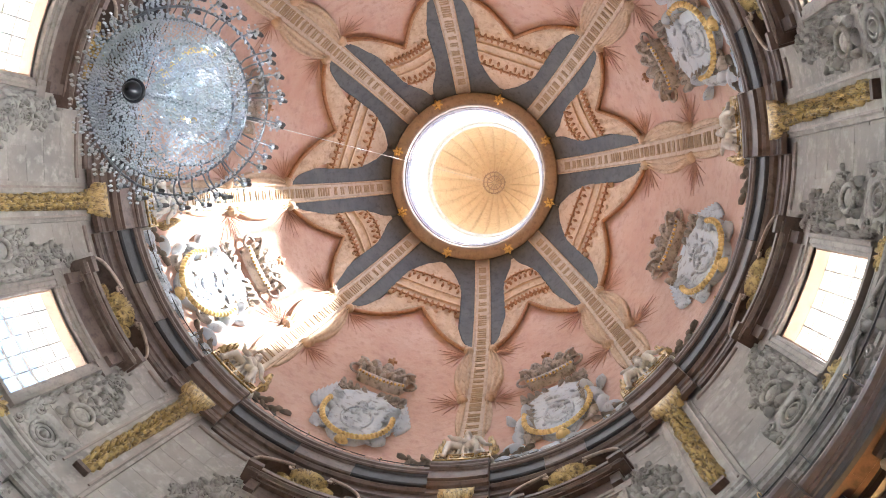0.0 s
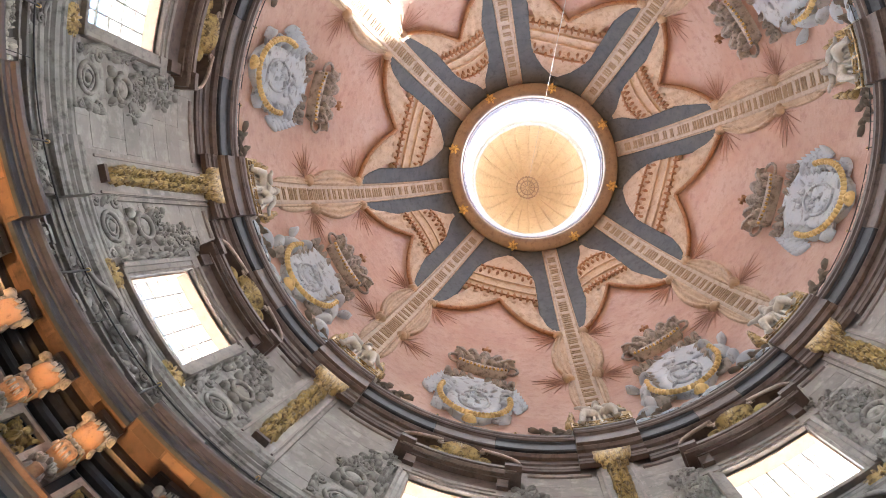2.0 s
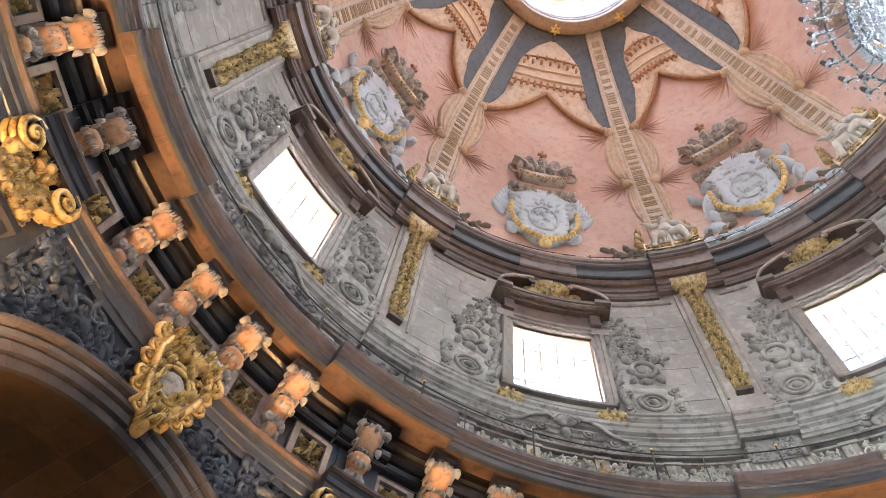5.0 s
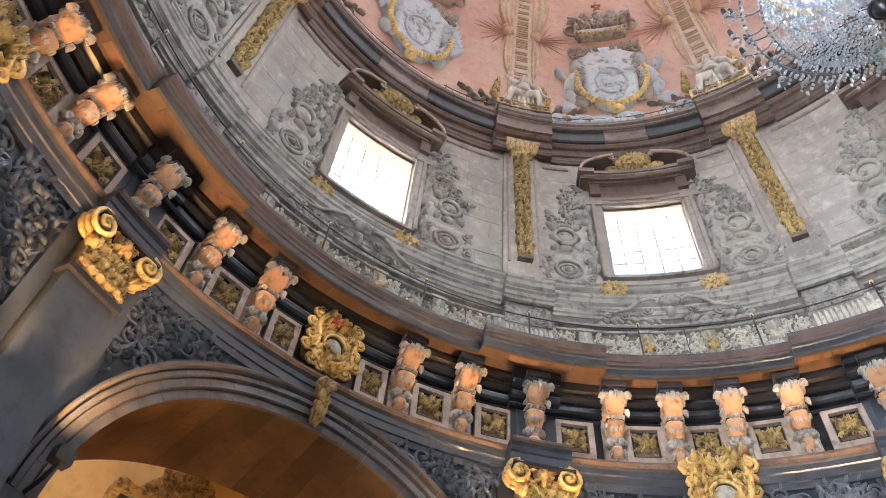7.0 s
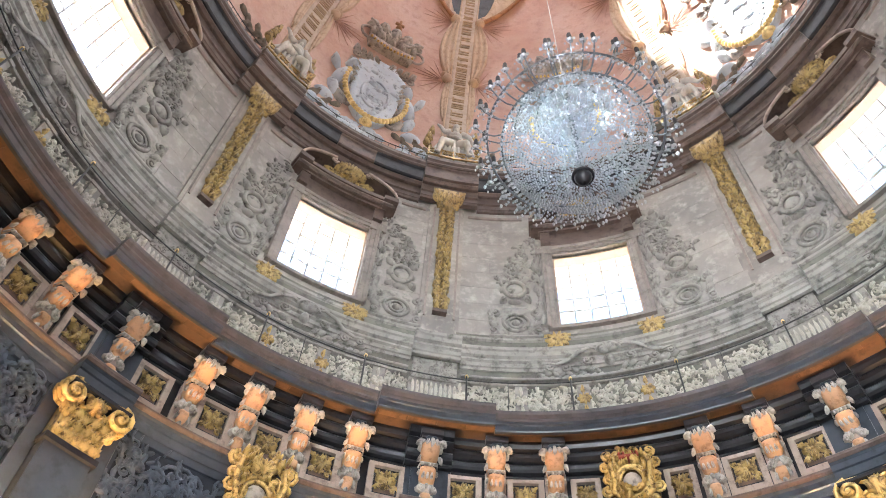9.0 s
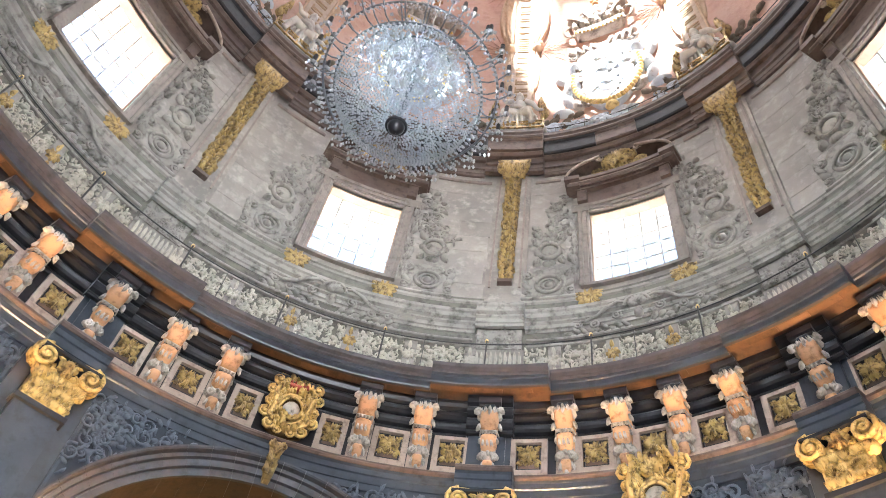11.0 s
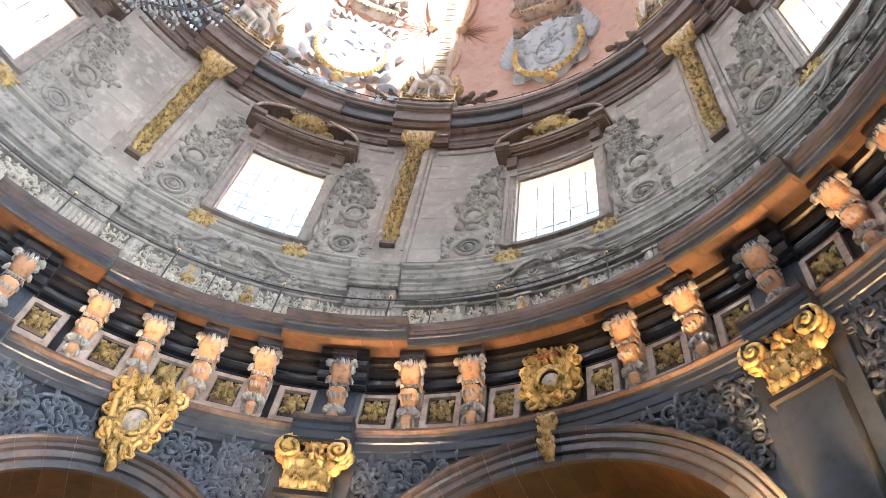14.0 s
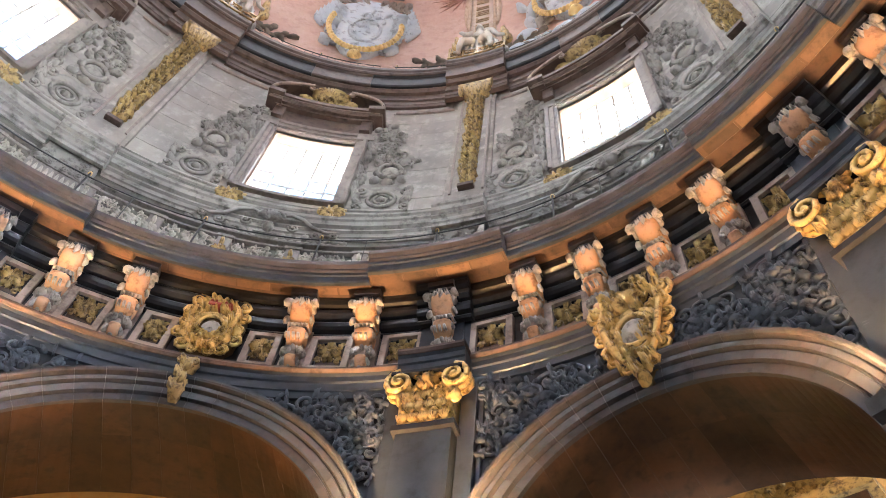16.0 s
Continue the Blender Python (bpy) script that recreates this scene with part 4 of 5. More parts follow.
# ---- drum ornament ----
def drop():
    a = PILLARS[0]
    at = cyl(a, DRUM_R)
    p = thing("drum_pilaster", "grey stone pilaster with a long gilded ornament", "pilaster", pol(DRUM_R, a, 15.95), "pilasters of the drum")
    b = p.location
    Form().box(-.56, .56, 15.94, 22.62, -.01, .1, 2).make("strip", DRUM, p, at, b, False)
    Form().box(-.46, .46, 16.4, 22.62, .1, .14, 2).make("strip_face", DRUM, p, at, b, False)
    f = Form().box(-.44, -.38, 17.0, 22.4, .14, .18).box(.38, .44, 17.0, 22.4, .14, .18)
    f.make("strip_edge", FRAME, p, at, b, False)
    rnd = random.Random(41)
    # dark ground, the shade behind the ornament put into its colour
    Form().sheet([(17.22, -.14, .14), (17.5, -.19, .19), (18.4, -.2, .2), (19.2, -.22, .22), (20.5, -.24, .24), (22.4, -.26, .26)], 4, .16).make("shaded_gilt_ground", GOLD_SHADE, p, at, b)
    f = Form()
    z = 17.3
    while z < 22.35:
        h = .17 + .07 * (z - 17.2) / 5
        for s in (-1, 1):
            f.spiral(s * h * .62, z + .1, .17, rnd.uniform(.08, .11), 1.5, rnd.uniform(0, 6), s, .028, 11)
            f.leaf(s * .03, z, .17, 1.57 - s * rnd.uniform(.3, 1.2), rnd.uniform(.18, .28), .06, .17)
            f.leaf(s * h * .7, z + .06, .16, 1.57 + s * rnd.uniform(-.6, .6), rnd.uniform(.15, .22), .05, .14)
        f.blob(rnd.uniform(-.05, .05), z + .1, .18, .075, .085, rnd.uniform(.1, .2), 7, 3)
        z += rnd.uniform(.21, .27)
    f.make("gilt_ornament", OLDGOLD, p, at, b, True, "gilded fruit and leaf ornament")
    Form().box(-.2, .2, 17.1, 17.22, .14, .3).make("gilt_foot", BROWN, p, at, b, False)
    f = Form().sheet([(22.42, -.36, .36), (22.6, -.38, .38), (22.95, -.5, .5), (23.1, -.56, .56)], 5, .3, None, lambda s, t: .16 * t)
    cap = f.make("capital", OLDGOLD, p, at, b)
    f = Form()
    for i in range(7):
        f.leaf(-.36 + .12 * i, 22.5, .3, 1.57 + (i - 3) * -.12, .5, .09, .14)
    f.make("leafwork", OLDGOLD, cap, at, b)
    # pedestal on the attic
    f = Form().box(-.62, .62, 13.0, 14.6, -.08, .22, 3).box(-.56, .56, 14.6, 15.26, -.08, .26, 3)
    f.make("pedestal", STUCCO, p, at, b, False)
    f = Form()
    for i in range(10):
        u = -.52 + .115 * i
        f.leaf(u, 13.2, .2, 1.57, .44, .05, .1)
        f.leaf(u, 14.52, .2, -1.57, .5, .05, .1)
        f.blob(u, 13.82, .2, .045, .12, .07, 6, 3)
    f.make("leafwork", PALE, p, at, b)
    f = Form().foliage(lambda u, v: abs(u) < .45, -.42, .42, 14.72, 15.2, .2, rnd, 1.1)
    f.make("pedestal_carving", STUCCO, p, lambda u, v, w: at(u, v, w + .26), b)
    return p


one = drop()
repeat(one, [q - PILLARS[0] for q in PILLARS[1:]])


def side_relief(k, s):
    a = bay_angle(k)
    at = cyl(a, DRUM_R - .02)
    rnd = random.Random(50 + 2 * k + s)
    c = s * 2.28
    p = thing("stucco_relief", "grey stucco scrolls, oval and leaves beside the window", "stucco relief", pol(DRUM_R - .02, a - s * 13, 16.6), "reliefs beside the windows")
    b = p.location
    f = Form().sheet([(16.62, c - .62, c + .62), (16.8, c - .68, c + .68), (17.2, c - .66, c + .66), (17.6, c - .5, c + .5), (17.8, c - .3, c + .3)], 6, .05)
    f.box(c - .72, c + .72, 16.54, 16.62, 0, .12, 3)
    f.make("plaque", STUCCO, p, at, b)
    f = Form().ring(c, 17.15, .08, .34, .34, .055, 18).ring(c, 17.15, .08, .2, .2, .035, 14).blob(c, 17.15, .05, .12, .12, .12)
    f.make("ring", STUCCO, p, at, b)
    f = Form()
    for q in (-1, 1):
        f.spiral(c + q * .58, 17.55, .03, .16, 1.4, 1.57, q, .045)
        f.spiral(c + q * .6, 16.85, .03, .13, 1.3, -1.57, -q, .04)
        for j in range(3):
            f.leaf(c + q * (.45 + .08 * j), 17.0 + .22 * j, .03, 1.57 - q * (.9 - .3 * j), .34, .09, .1)
    f.make("scrollwork", STUCCO, p, at, b)
    f = Form().ring(c, 18.62, .06, .3, .34, .07, 16).blob(c, 18.62, 0, .25, .29, .12, 12, 3)
    for q in (-1, 1):
        f.leaf(c + q * .22, 18.95, .03, 1.57 - q * .9, .34, .1, .12)
        f.leaf(c + q * .25, 18.25, .03, -1.57 + q * .7, .3, .1, .12)
        f.blob(c + q * .36, 18.62, 0, .08, .14, .1, 6, 3)
    f.blob(c, 18.1, 0, .2, .12, .14)
    f.make("oval_boss", STUCCO, p, at, b)
    f = Form().foliage(lambda u, v: abs(u - c + s * .25 * (v - 19.4)) < .42 - .12 * (v - 19.2), c - 1, c + 1, 19.15, 21.3, .3, rnd, 1.15)
    f.make("leaf_spray", STUCCO, p, at, b)
    f = Form()
    z = 17.1
    while z < 20.4:
        f.leaf(s * 1.55, z, .02, 1.57 + rnd.uniform(-.8, .8), .3, .1, .12)
        if rnd.random() < .5:
            f.spiral(s * 1.6, z + .1, .02, .11, 1.2, rnd.uniform(0, 6), s, .03, 8)
        z += .2
    f.make("festoon", STUCCO, p, at, b)
    return p


for k in (0, 1):
    for s in (-1, 1):
        repeat(side_relief(k, s), EVEN)

# plain sunk panels framed by mouldings, at the sides of the wide bays
for k in (0, 1):
    at = cyl(bay_angle(k), DRUM_R)
    w = DRUM_R * radians(HALF[k])
    f = Form()
    for s in (-1, 1):
        u0, u1 = s * (w - .7), s * 1.95
        f.sweep([(-.05, .01), (-.04, .07), (.03, .09), (.05, .05), (.05, .01)], [(u0 + (u1 - u0) * i / 6, 22.3, math.pi / 2) for i in range(7)])
    ob = f.make("wall_moulding", FRAME, None, at, pol(DRUM_R, bay_angle(k), 22.3), False)
    tagged(ob, "rosy stone moulding along the top of the drum wall", "moulding", kind="structure")
    repeat(ob, EVEN)

# ---- iron railings ----
def railing(r, z, high, step, bars, thick, name, label):
    p = thing(name, label, "railing", (0, 0, z))
    b = p.location
    Form().tube([pol(r, i * 3, z + high) for i in range(121)], thick, 5).make("hand_rail", IRON, p, None, b)
    f = Form()
    n = int(360 / bars)
    for i in range(n):
        f.tube([pol(r, i * bars, z), pol(r, i * bars, z + high)], thick * .6, 4)
    o = f.make("bar", IRON, p, None, b)
    tagged(o, kind="stuff")
    for i in range(int(360 / step)):
        a = 6 + i * step
        Form().tube([pol(r, a, z), pol(r, a, z + high + .05), pol(r, a, z + high + .2)], [thick * 1.2, thick * 1.2, .012], 6).make("post", IRON, p, None, b)
        Form().blob(0, 0, 0, .045, .045, .09, 6, 3).make("finial", GOLD, p, lambda u, v, w, q=Vector(pol(r, a, z + high + .1)): q + Vector((u, v, w)), b)


railing(9.02, 12.96, 1.05, 15, 30, .017, "cornice_railing", "thin black iron railing with gilt finials along the cornice")
railing(9.62, 24.84, .36, 15, 1.5, .016, "dome_railing", "low black iron railing at the foot of the dome")


def grille():
    a = PILLARS[0]
    at = cyl(a, 9.3)
    p = thing("gilt_grille", "low gilded scroll grille on the upper cornice", "grille", pol(9.3, a, 24.8), "grilles of the upper cornice")
    b = p.location
    for z in (24.86, 25.26):
        Form().box(-.92, .92, z - .03, z + .03, -.03, .03, 4).make("rail", OLDGOLD, p, at, b, False)
    for i in range(5):
        u = -.9 + .45 * i
        Form().box(u - .03, u + .03, 24.8, 25.36, -.035, .035).make("post", OLDGOLD, p, at, b, False)
    for i in range(4):
        u = -.675 + .45 * i
        f = Form().spiral(u - .09, 25.06, 0, .1, 1.4, 0, 1, .026, 11).spiral(u + .09, 25.06, 0, .1, 1.4, 3.14, -1, .026, 11)
        f.make("scrollwork", OLDGOLD, p, at, b)
    return p


one = grille()
repeat(one, [q - PILLARS[0] for q in PILLARS[1:]])


# ---- dome decoration ----
CREASE = stuff("dark_pink_plaster", (.44, .265, .21), (.48, .30, .24), scale=1, fine=4)


def rib(i0):
    a = PILLARS[i0]
    at = domed(a)
    p = thing("dome_rib", "cream plaster rib with a row of ochre bars", "rib", at(0, 25.0, 0), "ribs of the dome")
    b = p.location
    zs = [25.2 + (41.85 - 25.2) * i / 26 for i in range(27)]

    def half(z):
        return .52 - .14 * (z - 25) / 17
    Form().sheet([(z, -half(z), half(z)) for z in zs], 4, .09).make("band", RIB, p, at, b)
    for s in (-1, 1):
        Form().tube([(s * half(z) * .93, z, .1) for z in zs], .045, 5).make("edge", CREAM, p, at, b)
    rnd = random.Random(8)
    z = 26.9
    while z < 41.4:
        z1 = z + rnd.choice((.22, .3, .36))
        h = half(z) * .5
        f = Form()
        for q in range(rnd.choice((2, 3))):
            t = z + (z1 - z) * q / 2.2
            f.box(-h, h, t, t + .07, .09, .12)
        f.box(-h, -h + .06, z, z1, .09, .12)
        f.make("painted_bar", LETTER, p, at, b, False)
        z = z1 + rnd.choice((.14, .2))
    # dark fields at both sides near the eye
    for s in (-1, 1):
        rows = []
        # a narrow bay lies to one side of a rib and a wide one to the other
        bay = HALF[0] if (s < 0) == (i0 == 0) else HALF[1]
        for z, d in ((35.75, 3.6), (36.4, 6.6), (37.3, 9.0), (38.2, 9.6), (39.2, 10.3), (40.0, 10.8), (40.6, 13.5), (41.1, 17.5), (41.5, bay), (41.95, bay)):
            r = dome_r(z)
            o = r * radians(d)
            i_ = half(z) * .9
            rows.append((z, *sorted((s * i_, s * o))))
        fine = []
        for q in range(len(rows) - 1):
            for j in range(3):
                t = j / 3
                fine.append(tuple(rows[q][m] + (rows[q + 1][m] - rows[q][m]) * t for m in range(3)))
        fine.append(rows[-1])
        Form().sheet(fine, 8, .035).make("dark_field", BLUEGREY, p, at, b, True, "slate blue field")
        # curtain gathered in two knots along the rib
        def bulge(z0, z1, out, n=12):
            res = []
            for i in range(n + 1):
                t = i / n
                o = .42 + .12 + out * math.sin(math.pi * t) ** .7
                res.append((z0 + (z1 - z0) * t, *sorted((s * .40, s * o))))
            return res
        f = Form().sheet(bulge(31.35, 35.35, .52), 10, .14, None, lambda u, v: .07 * math.sin(u * 16))
        f.sheet(bulge(28.2, 31.2, .16), 6, .1, None, lambda u, v: .05 * math.sin(u * 12))
        f.make("curtain", CREAM, p, at, b)
        f = Form()
        for zk in (35.5, 31.2):
            f.blob(s * .55, zk, .05, .24, .3, .26)
            f.blob(s * .7, zk + .25, .05, .14, .2, .2)
        f.make("knot", CREAM, p, at, b)
        f = Form()
        for zk in (35.3, 31.1):
            for i in range(10):
                t = -1.45 + i * .29 + .1 * math.sin(i * 7)
                L = .8 + .6 * abs(math.sin(i * 2.3))
                f.tube([(s * .7, zk, .02), (s * (.7 + L * .5 * math.cos(t)), zk + L * .5 * math.sin(t), .035), (s * (.7 + L * math.cos(t)), zk + L * math.sin(t), .0)], [.022, .026, .006], 4)
        f.make("crease", CREASE, p, at, b)
    return p


def canopy(k):
    a = bay_angle(k)
    at = domed(a)
    H = HALF[k]
    p = thing("canopy", "cream stucco canopy drapery with ochre fringes", "drapery", at(0, 35.5, 0), "canopies of the dome")
    b = p.location

    def reach(z):
        pts = ((35.4, H - 4), (36.4, H - 6.2), (37.3, H - 8.6), (38.2, H - 9.4), (40.0, H - 10.6), (40.6, H - 13.3), (41.1, H - 17.3), (41.5, .8))
        for (z0, d0), (z1, d1) in zip(pts, pts[1:]):
            if z <= z1:
                return radians(max(.8, d0 + (d1 - d0) * (z - z0) / (z1 - z0))) * dome_r(z)
        return .05

    def low(t):
        """Lower edge at t from the middle (0) to the rib (1)."""
        return 38.3 - 2.75 * abs(t) ** 1.15 - .35 * math.sin(math.pi * abs(t))
    # the valance over the swags, from the top point to the cusp
    zs = [38.25 + (41.45 - 38.25) * i / 16 for i in range(17)]
    Form().sheet([(z, -reach(z), reach(z)) for z in zs], 12, .16).make("valance", CREAM, p, at, b)
    # the two swags: columns from the middle outwards
    for s in (-1, 1):
        f = Form()
        rows = []
        n = 22
        for i in range(n + 1):
            t = i / n
            zl = low(t)
            row = []
            for j in range(7):
                q = j / 6
                zt = 38.4 if t < .55 else 38.4 - (t - .55) / .45 * 2.75
                z = zl + (max(zt, zl + .12) - zl) * q
                u = s * t * radians(H - 4.2) * dome_r(36.5)
                u = s * min(abs(u), reach(z) + .05)
                row.append((u, z, (.02 if j == 0 else .17 + .05 * math.sin(t * 30 + q * 4))))
            rows.append(row)
        f.grid(rows)
        f.make("swag", CREAM, p, at, b)
        f = Form().tube([(s * min(i / 30 * radians(H - 4.2) * dome_r(36.5), reach(low(i / 30)) + .05), low(i / 30), .14) for i in range(31)], .1, 6)
        f.make("fringe", FRINGE, p, at, b)
    # bands and tassels across the valance
    for z, m, th in ((38.5, FRINGE, .05), (38.95, CREAM, .06), (39.5, CREAM, .05), (40.25, FRINGE, .05)):
        w = reach(z)
        Form().tube([(-w + 2 * w * i / 14, z + .25 * (1 - (2 * i / 14 - 1) ** 2), .19) for i in range(15)], th, 5).make("band", m, p, at, b)
    f = Form()
    for z, n in ((38.55, 11), (38.7, 11), (40.35, 6), (40.05, 7)):
        w = reach(z) * .9
        for i in range(n):
            u = -w + 2 * w * i / (n - 1)
            f.leaf(u, z + .3 * (1 - (u / w) ** 2), .17, -1.57, .3, .08, .1)
    f.make("tassel", FRINGE, p, at, b)
    return p


def arms(k):
    a = bay_angle(k)
    at = domed(a)
    p = thing("coat_of_arms", "blue-grey winged shield with crown and gilt chain" if k else "blue-grey shield with beasts, crown and gilt chain", "coat of arms", at(0, 25.2, 0), "coats of arms of the dome")
    b = p.location
    rnd = random.Random(90 + k)
    rows = [(25.75, -.15, .15), (26.0, -.5, .5), (26.6, -.84, .84), (27.6, -.96, .96), (28.6, -.98, .98), (29.2, -1.12, 1.12), (29.6, -1.05, 1.05), (29.9, -.7, .7), (30.3, -.5, .5)]
    Form().sheet(rows, 8, .22).make("shield", SILVER, p, at, b)
    f = Form()
    for i in range(26):
        f.leaf(rnd.uniform(-.6, .6), rnd.uniform(26.3, 29.3), .2, rnd.uniform(0, 6.28), rnd.uniform(.25, .5), .1, .1)
    f.ring(0, 27.8, .24, .55, .95, .06, 18)
    f.make("charge", SILVER, p, at, b)
    for s in (-1, 1):
        f = Form()
        for i in range(4):
            f.spiral(s * (.95 + .1 * (i % 2)), 26.5 + .85 * i, .05, .26, 1.4, rnd.uniform(0, 6), s, .075)
            f.leaf(s * .95, 26.3 + .9 * i, .05, 1.57 - s * .8, .6, .18, .2)
            f.leaf(s * .8, 29.2 - .4 * i, .05, 1.57 - s * 1.3, .6, .16, .2)
        f.make("mantling", WARMGREY if k == 0 else SILVER, p, at, b)
        f = Form()
        if k:
            f.blob(s * 1.3, 28.6, .0, .24, 1.0, .18, 10, 4, -s * .15)
            wing = f.make("wing", SILVER, p, at, b)
            for i in range(7):
                t = i / 6
                Form().leaf(s * (1.2 + .3 * t), 28.9 - 1.3 * t, .04, 1.57 - s * (.12 + .3 * t), 1.5 - .45 * t, .15, .1).make("feather", SILVER, wing, at, b)
        else:
            f.blob(s * 1.35, 28.0, 0, .34, .75, .4, 10, 4, s * .3)
            f.blob(s * 1.2, 29.0, .05, .26, .28, .42, 8, 4)
            f.blob(s * 1.55, 27.0, 0, .22, .5, .3, 8, 4, -s * .4)
            f.blob(s * 1.75, 26.2, 0, .4, .25, .25, 8, 4)
            f.leaf(s * 1.6, 28.2, .05, 1.57 - s * .5, .8, .15, .2)
            f.make("beast", SILVER, p, at, b, True, "plain blue-grey beast figure")
    f = Form()
    for i in range(33):
        t = math.pi * (.93 + 1.14 * i / 32)
        f.blob(1.3 * math.cos(t), 27.85 + 1.95 * math.sin(t), .3, .12, .13, .15, 7, 3, t)
    f.blob(0, 25.75, .14, .26, .24, .24)
    f.make("chain", CHAIN, p, at, b, True, "gilt chain")
    # crown
    f = Form()
    for s in (-1, 1):
        for i in range(4):
            f.spiral(s * (.35 + .3 * i), 30.3 - .12 * i, .1, .2, 1.4, 1.57, s, .055, 10)
            f.leaf(s * (.2 + .3 * i), 30.0, .1, 1.57 - s * .6, .5, .13, .18)
    f.make("mantling", WARMGREY, p, at, b)
    c = 31.45
    f = Form().sheet([(c - .35, -.92, .92), (c - .1, -1.0, 1.0), (c + .1, -1.05, 1.05)], 8, .34)
    crown = f.make("crown", WARMGREY, p, at, b)
    f = Form()
    for i in range(13):
        f.blob(-.96 + .16 * i, c - .1 - .12 * (1 - ((i - 6) / 6) ** 2), .35, .06, .08, .08, 6, 3)
    f.make("jewel", GOLD, crown, at, b)
    for i in range(5):
        q = (i - 2) * .34
        f = Form()
        for t in (.75, 1.05, 1.3):
            f.blob(1.25 * t * math.sin(q), c + 1.05 * t * math.cos(q) - .15, .1, .3 - .1 * abs(t - 1.05), .3, .36, 10, 4, -q)
        f.tube([((.7 + .95 * j / 6) * 1.2 * math.sin(q), c + (.7 + .95 * j / 6) * math.cos(q) - .25, .44 - .5 * abs(j / 6 - .5) ** 2) for j in range(7)], .06, 6)
        f.make("lobe", WARMGREY, crown, at, b)
    for i in range(5):
        f = Form().blob(-.96 + .48 * i, c + .3, .2, .15, .24, .26)
        f.leaf(-.96 + .48 * i, c + .2, .3, 1.57, .4, .12, .12)
        f.make("fleuron", WARMGREY, crown, at, b)
    f = Form().blob(0, c + 1.55, .25, .15, .17, .2).box(-.05, .05, c + 1.65, c + 2.2, .15, .25).box(-.2, .2, c + 1.9, c + 2.0, .15, .25)
    f.make("cross", FRINGE, crown, at, b)
    for s in (-1, 1):
        Form().ring(s * 1.15, c + .25, .2, .3, .36, .06, 14).make("side_loop", WARMGREY, crown, at, b)
    return p


def foot_scroll(k):
    """Leaves and low stucco at the foot of a dome section."""
    a = bay_angle(k)
    at = domed(a)
    rnd = random.Random(120 + k)
    w = 9.7 * radians(HALF[k]) - .75
    p = thing("foot_relief", "pale stucco clouds and gilded leaves at the dome's foot", "stucco relief", at(0, 24.9, 0), "reliefs at the foot of the dome")
    b = p.location
    f = Form()
    n = 26 if k == 0 else 9
    for i in range(n):
        u = rnd.uniform(-w, w)
        f.blob(u, 25.0 + rnd.uniform(0, .5 if k == 0 else .15), 0, rnd.uniform(.2, .5), rnd.uniform(.12, .25), rnd.uniform(.1, .2), 8, 3)
        if k == 0:
            f.spiral(u, 25.4, .05, .16, 1.3, rnd.uniform(0, 6), 1, .045, 9)
    f.make("cloud", SILVER if k == 0 else PINK, p, at, b)
    for s in (-1, 1):
        f = Form()
        for i in range(6):
            u = s * (w - .1 - .22 * i)
            f.leaf(u, 25.45 + .18 * (i % 3), .03, 1.57 + s * (.6 + .5 * (i % 2)), .42, .08, .12)
            f.leaf(u, 25.25 + .15 * (i % 2), .03, 1.57 - s * .9, .36, .07, .1)
        f.make("leaf_spray", FOLIAGE, p, at, b)
        f = Form()
        for i in range(3):
            f.leaf(s * (w - .05), 26.0 + .45 * i, .03, 1.57 + s * (.5 - .2 * i), .6, .13, .16)
        f.make("gilt_leaf", OLDGOLD, p, at, b)
    return p


FOLIAGE = stuff("dull_brown_green", (.22, .17, .14), (.16, .14, .11), scale=3, fine=8)


def statue():
    """Seated figure at the foot of a rib, a plain shape."""
    a = PILLARS[0]
    at = domed(a)
    f = Form()
    f.sheet([(24.95, -1.0, 1.05), (25.15, -.92, .95), (25.45, -.7, .74), (25.8, -.52, .55), (26.2, -.4, .42), (26.7, -.3, .34), (26.95, -.16, .2)], 18, .24, None, lambda u, v: .12 * math.sin(u * 26 + v * 5) + .18 * math.sin(math.pi * u) * (1 - v * .4))
    f.blob(.02, 26.55, .25, .3, .42, .34, 12, 5).blob(.02, 27.2, .34, .16, .21, .24, 10, 5)
    f.tube([(.02, 26.85, .4), (.02, 27.1, .42)], [.12, .1], 7)
    f.tube([(.28, 26.78, .42), (.52, 26.45, .52), (.72, 26.15, .42), (.9, 26.25, .34)], [.12, .1, .075, .05], 7)
    f.tube([(-.24, 26.8, .42), (-.48, 26.62, .52), (-.6, 26.95, .48), (-.7, 27.2, .4)], [.12, .095, .07, .045], 7)
    f.tube([(-.15, 25.85, .5), (-.5, 25.62, .68), (-.58, 25.3, .62), (-.6, 24.98, .55), (-.75, 24.94, .6)], [.17, .15, .11, .08, .05], 7)
    f.tube([(.15, 25.85, .5), (.42, 25.6, .72), (.52, 25.3, .66), (.5, 24.98, .6), (.66, 24.94, .64)], [.17, .15, .11, .08, .05], 7)
    for i in range(9):
        u = -.9 + .22 * i
        f.tube([(u * .45, 26.3, .42), (u * .75, 25.6, .5 - .1 * abs(u)), (u, 25.0, .34)], [.03, .055, .06], 5)
    f.tube([(-.3, 26.5, .4), (.0, 26.15, .62), (.35, 25.95, .55), (.7, 25.7, .36)], [.05, .08, .07, .04], 6)
    ob = f.make("statue", WHITE, None, at, at(0, 24.95, 0))
    return tagged(ob, "white stucco seated figure at the rib's foot", "statue", "figures of the dome")


def all_round(ob):
    repeat(ob, [-90, -180, -270])


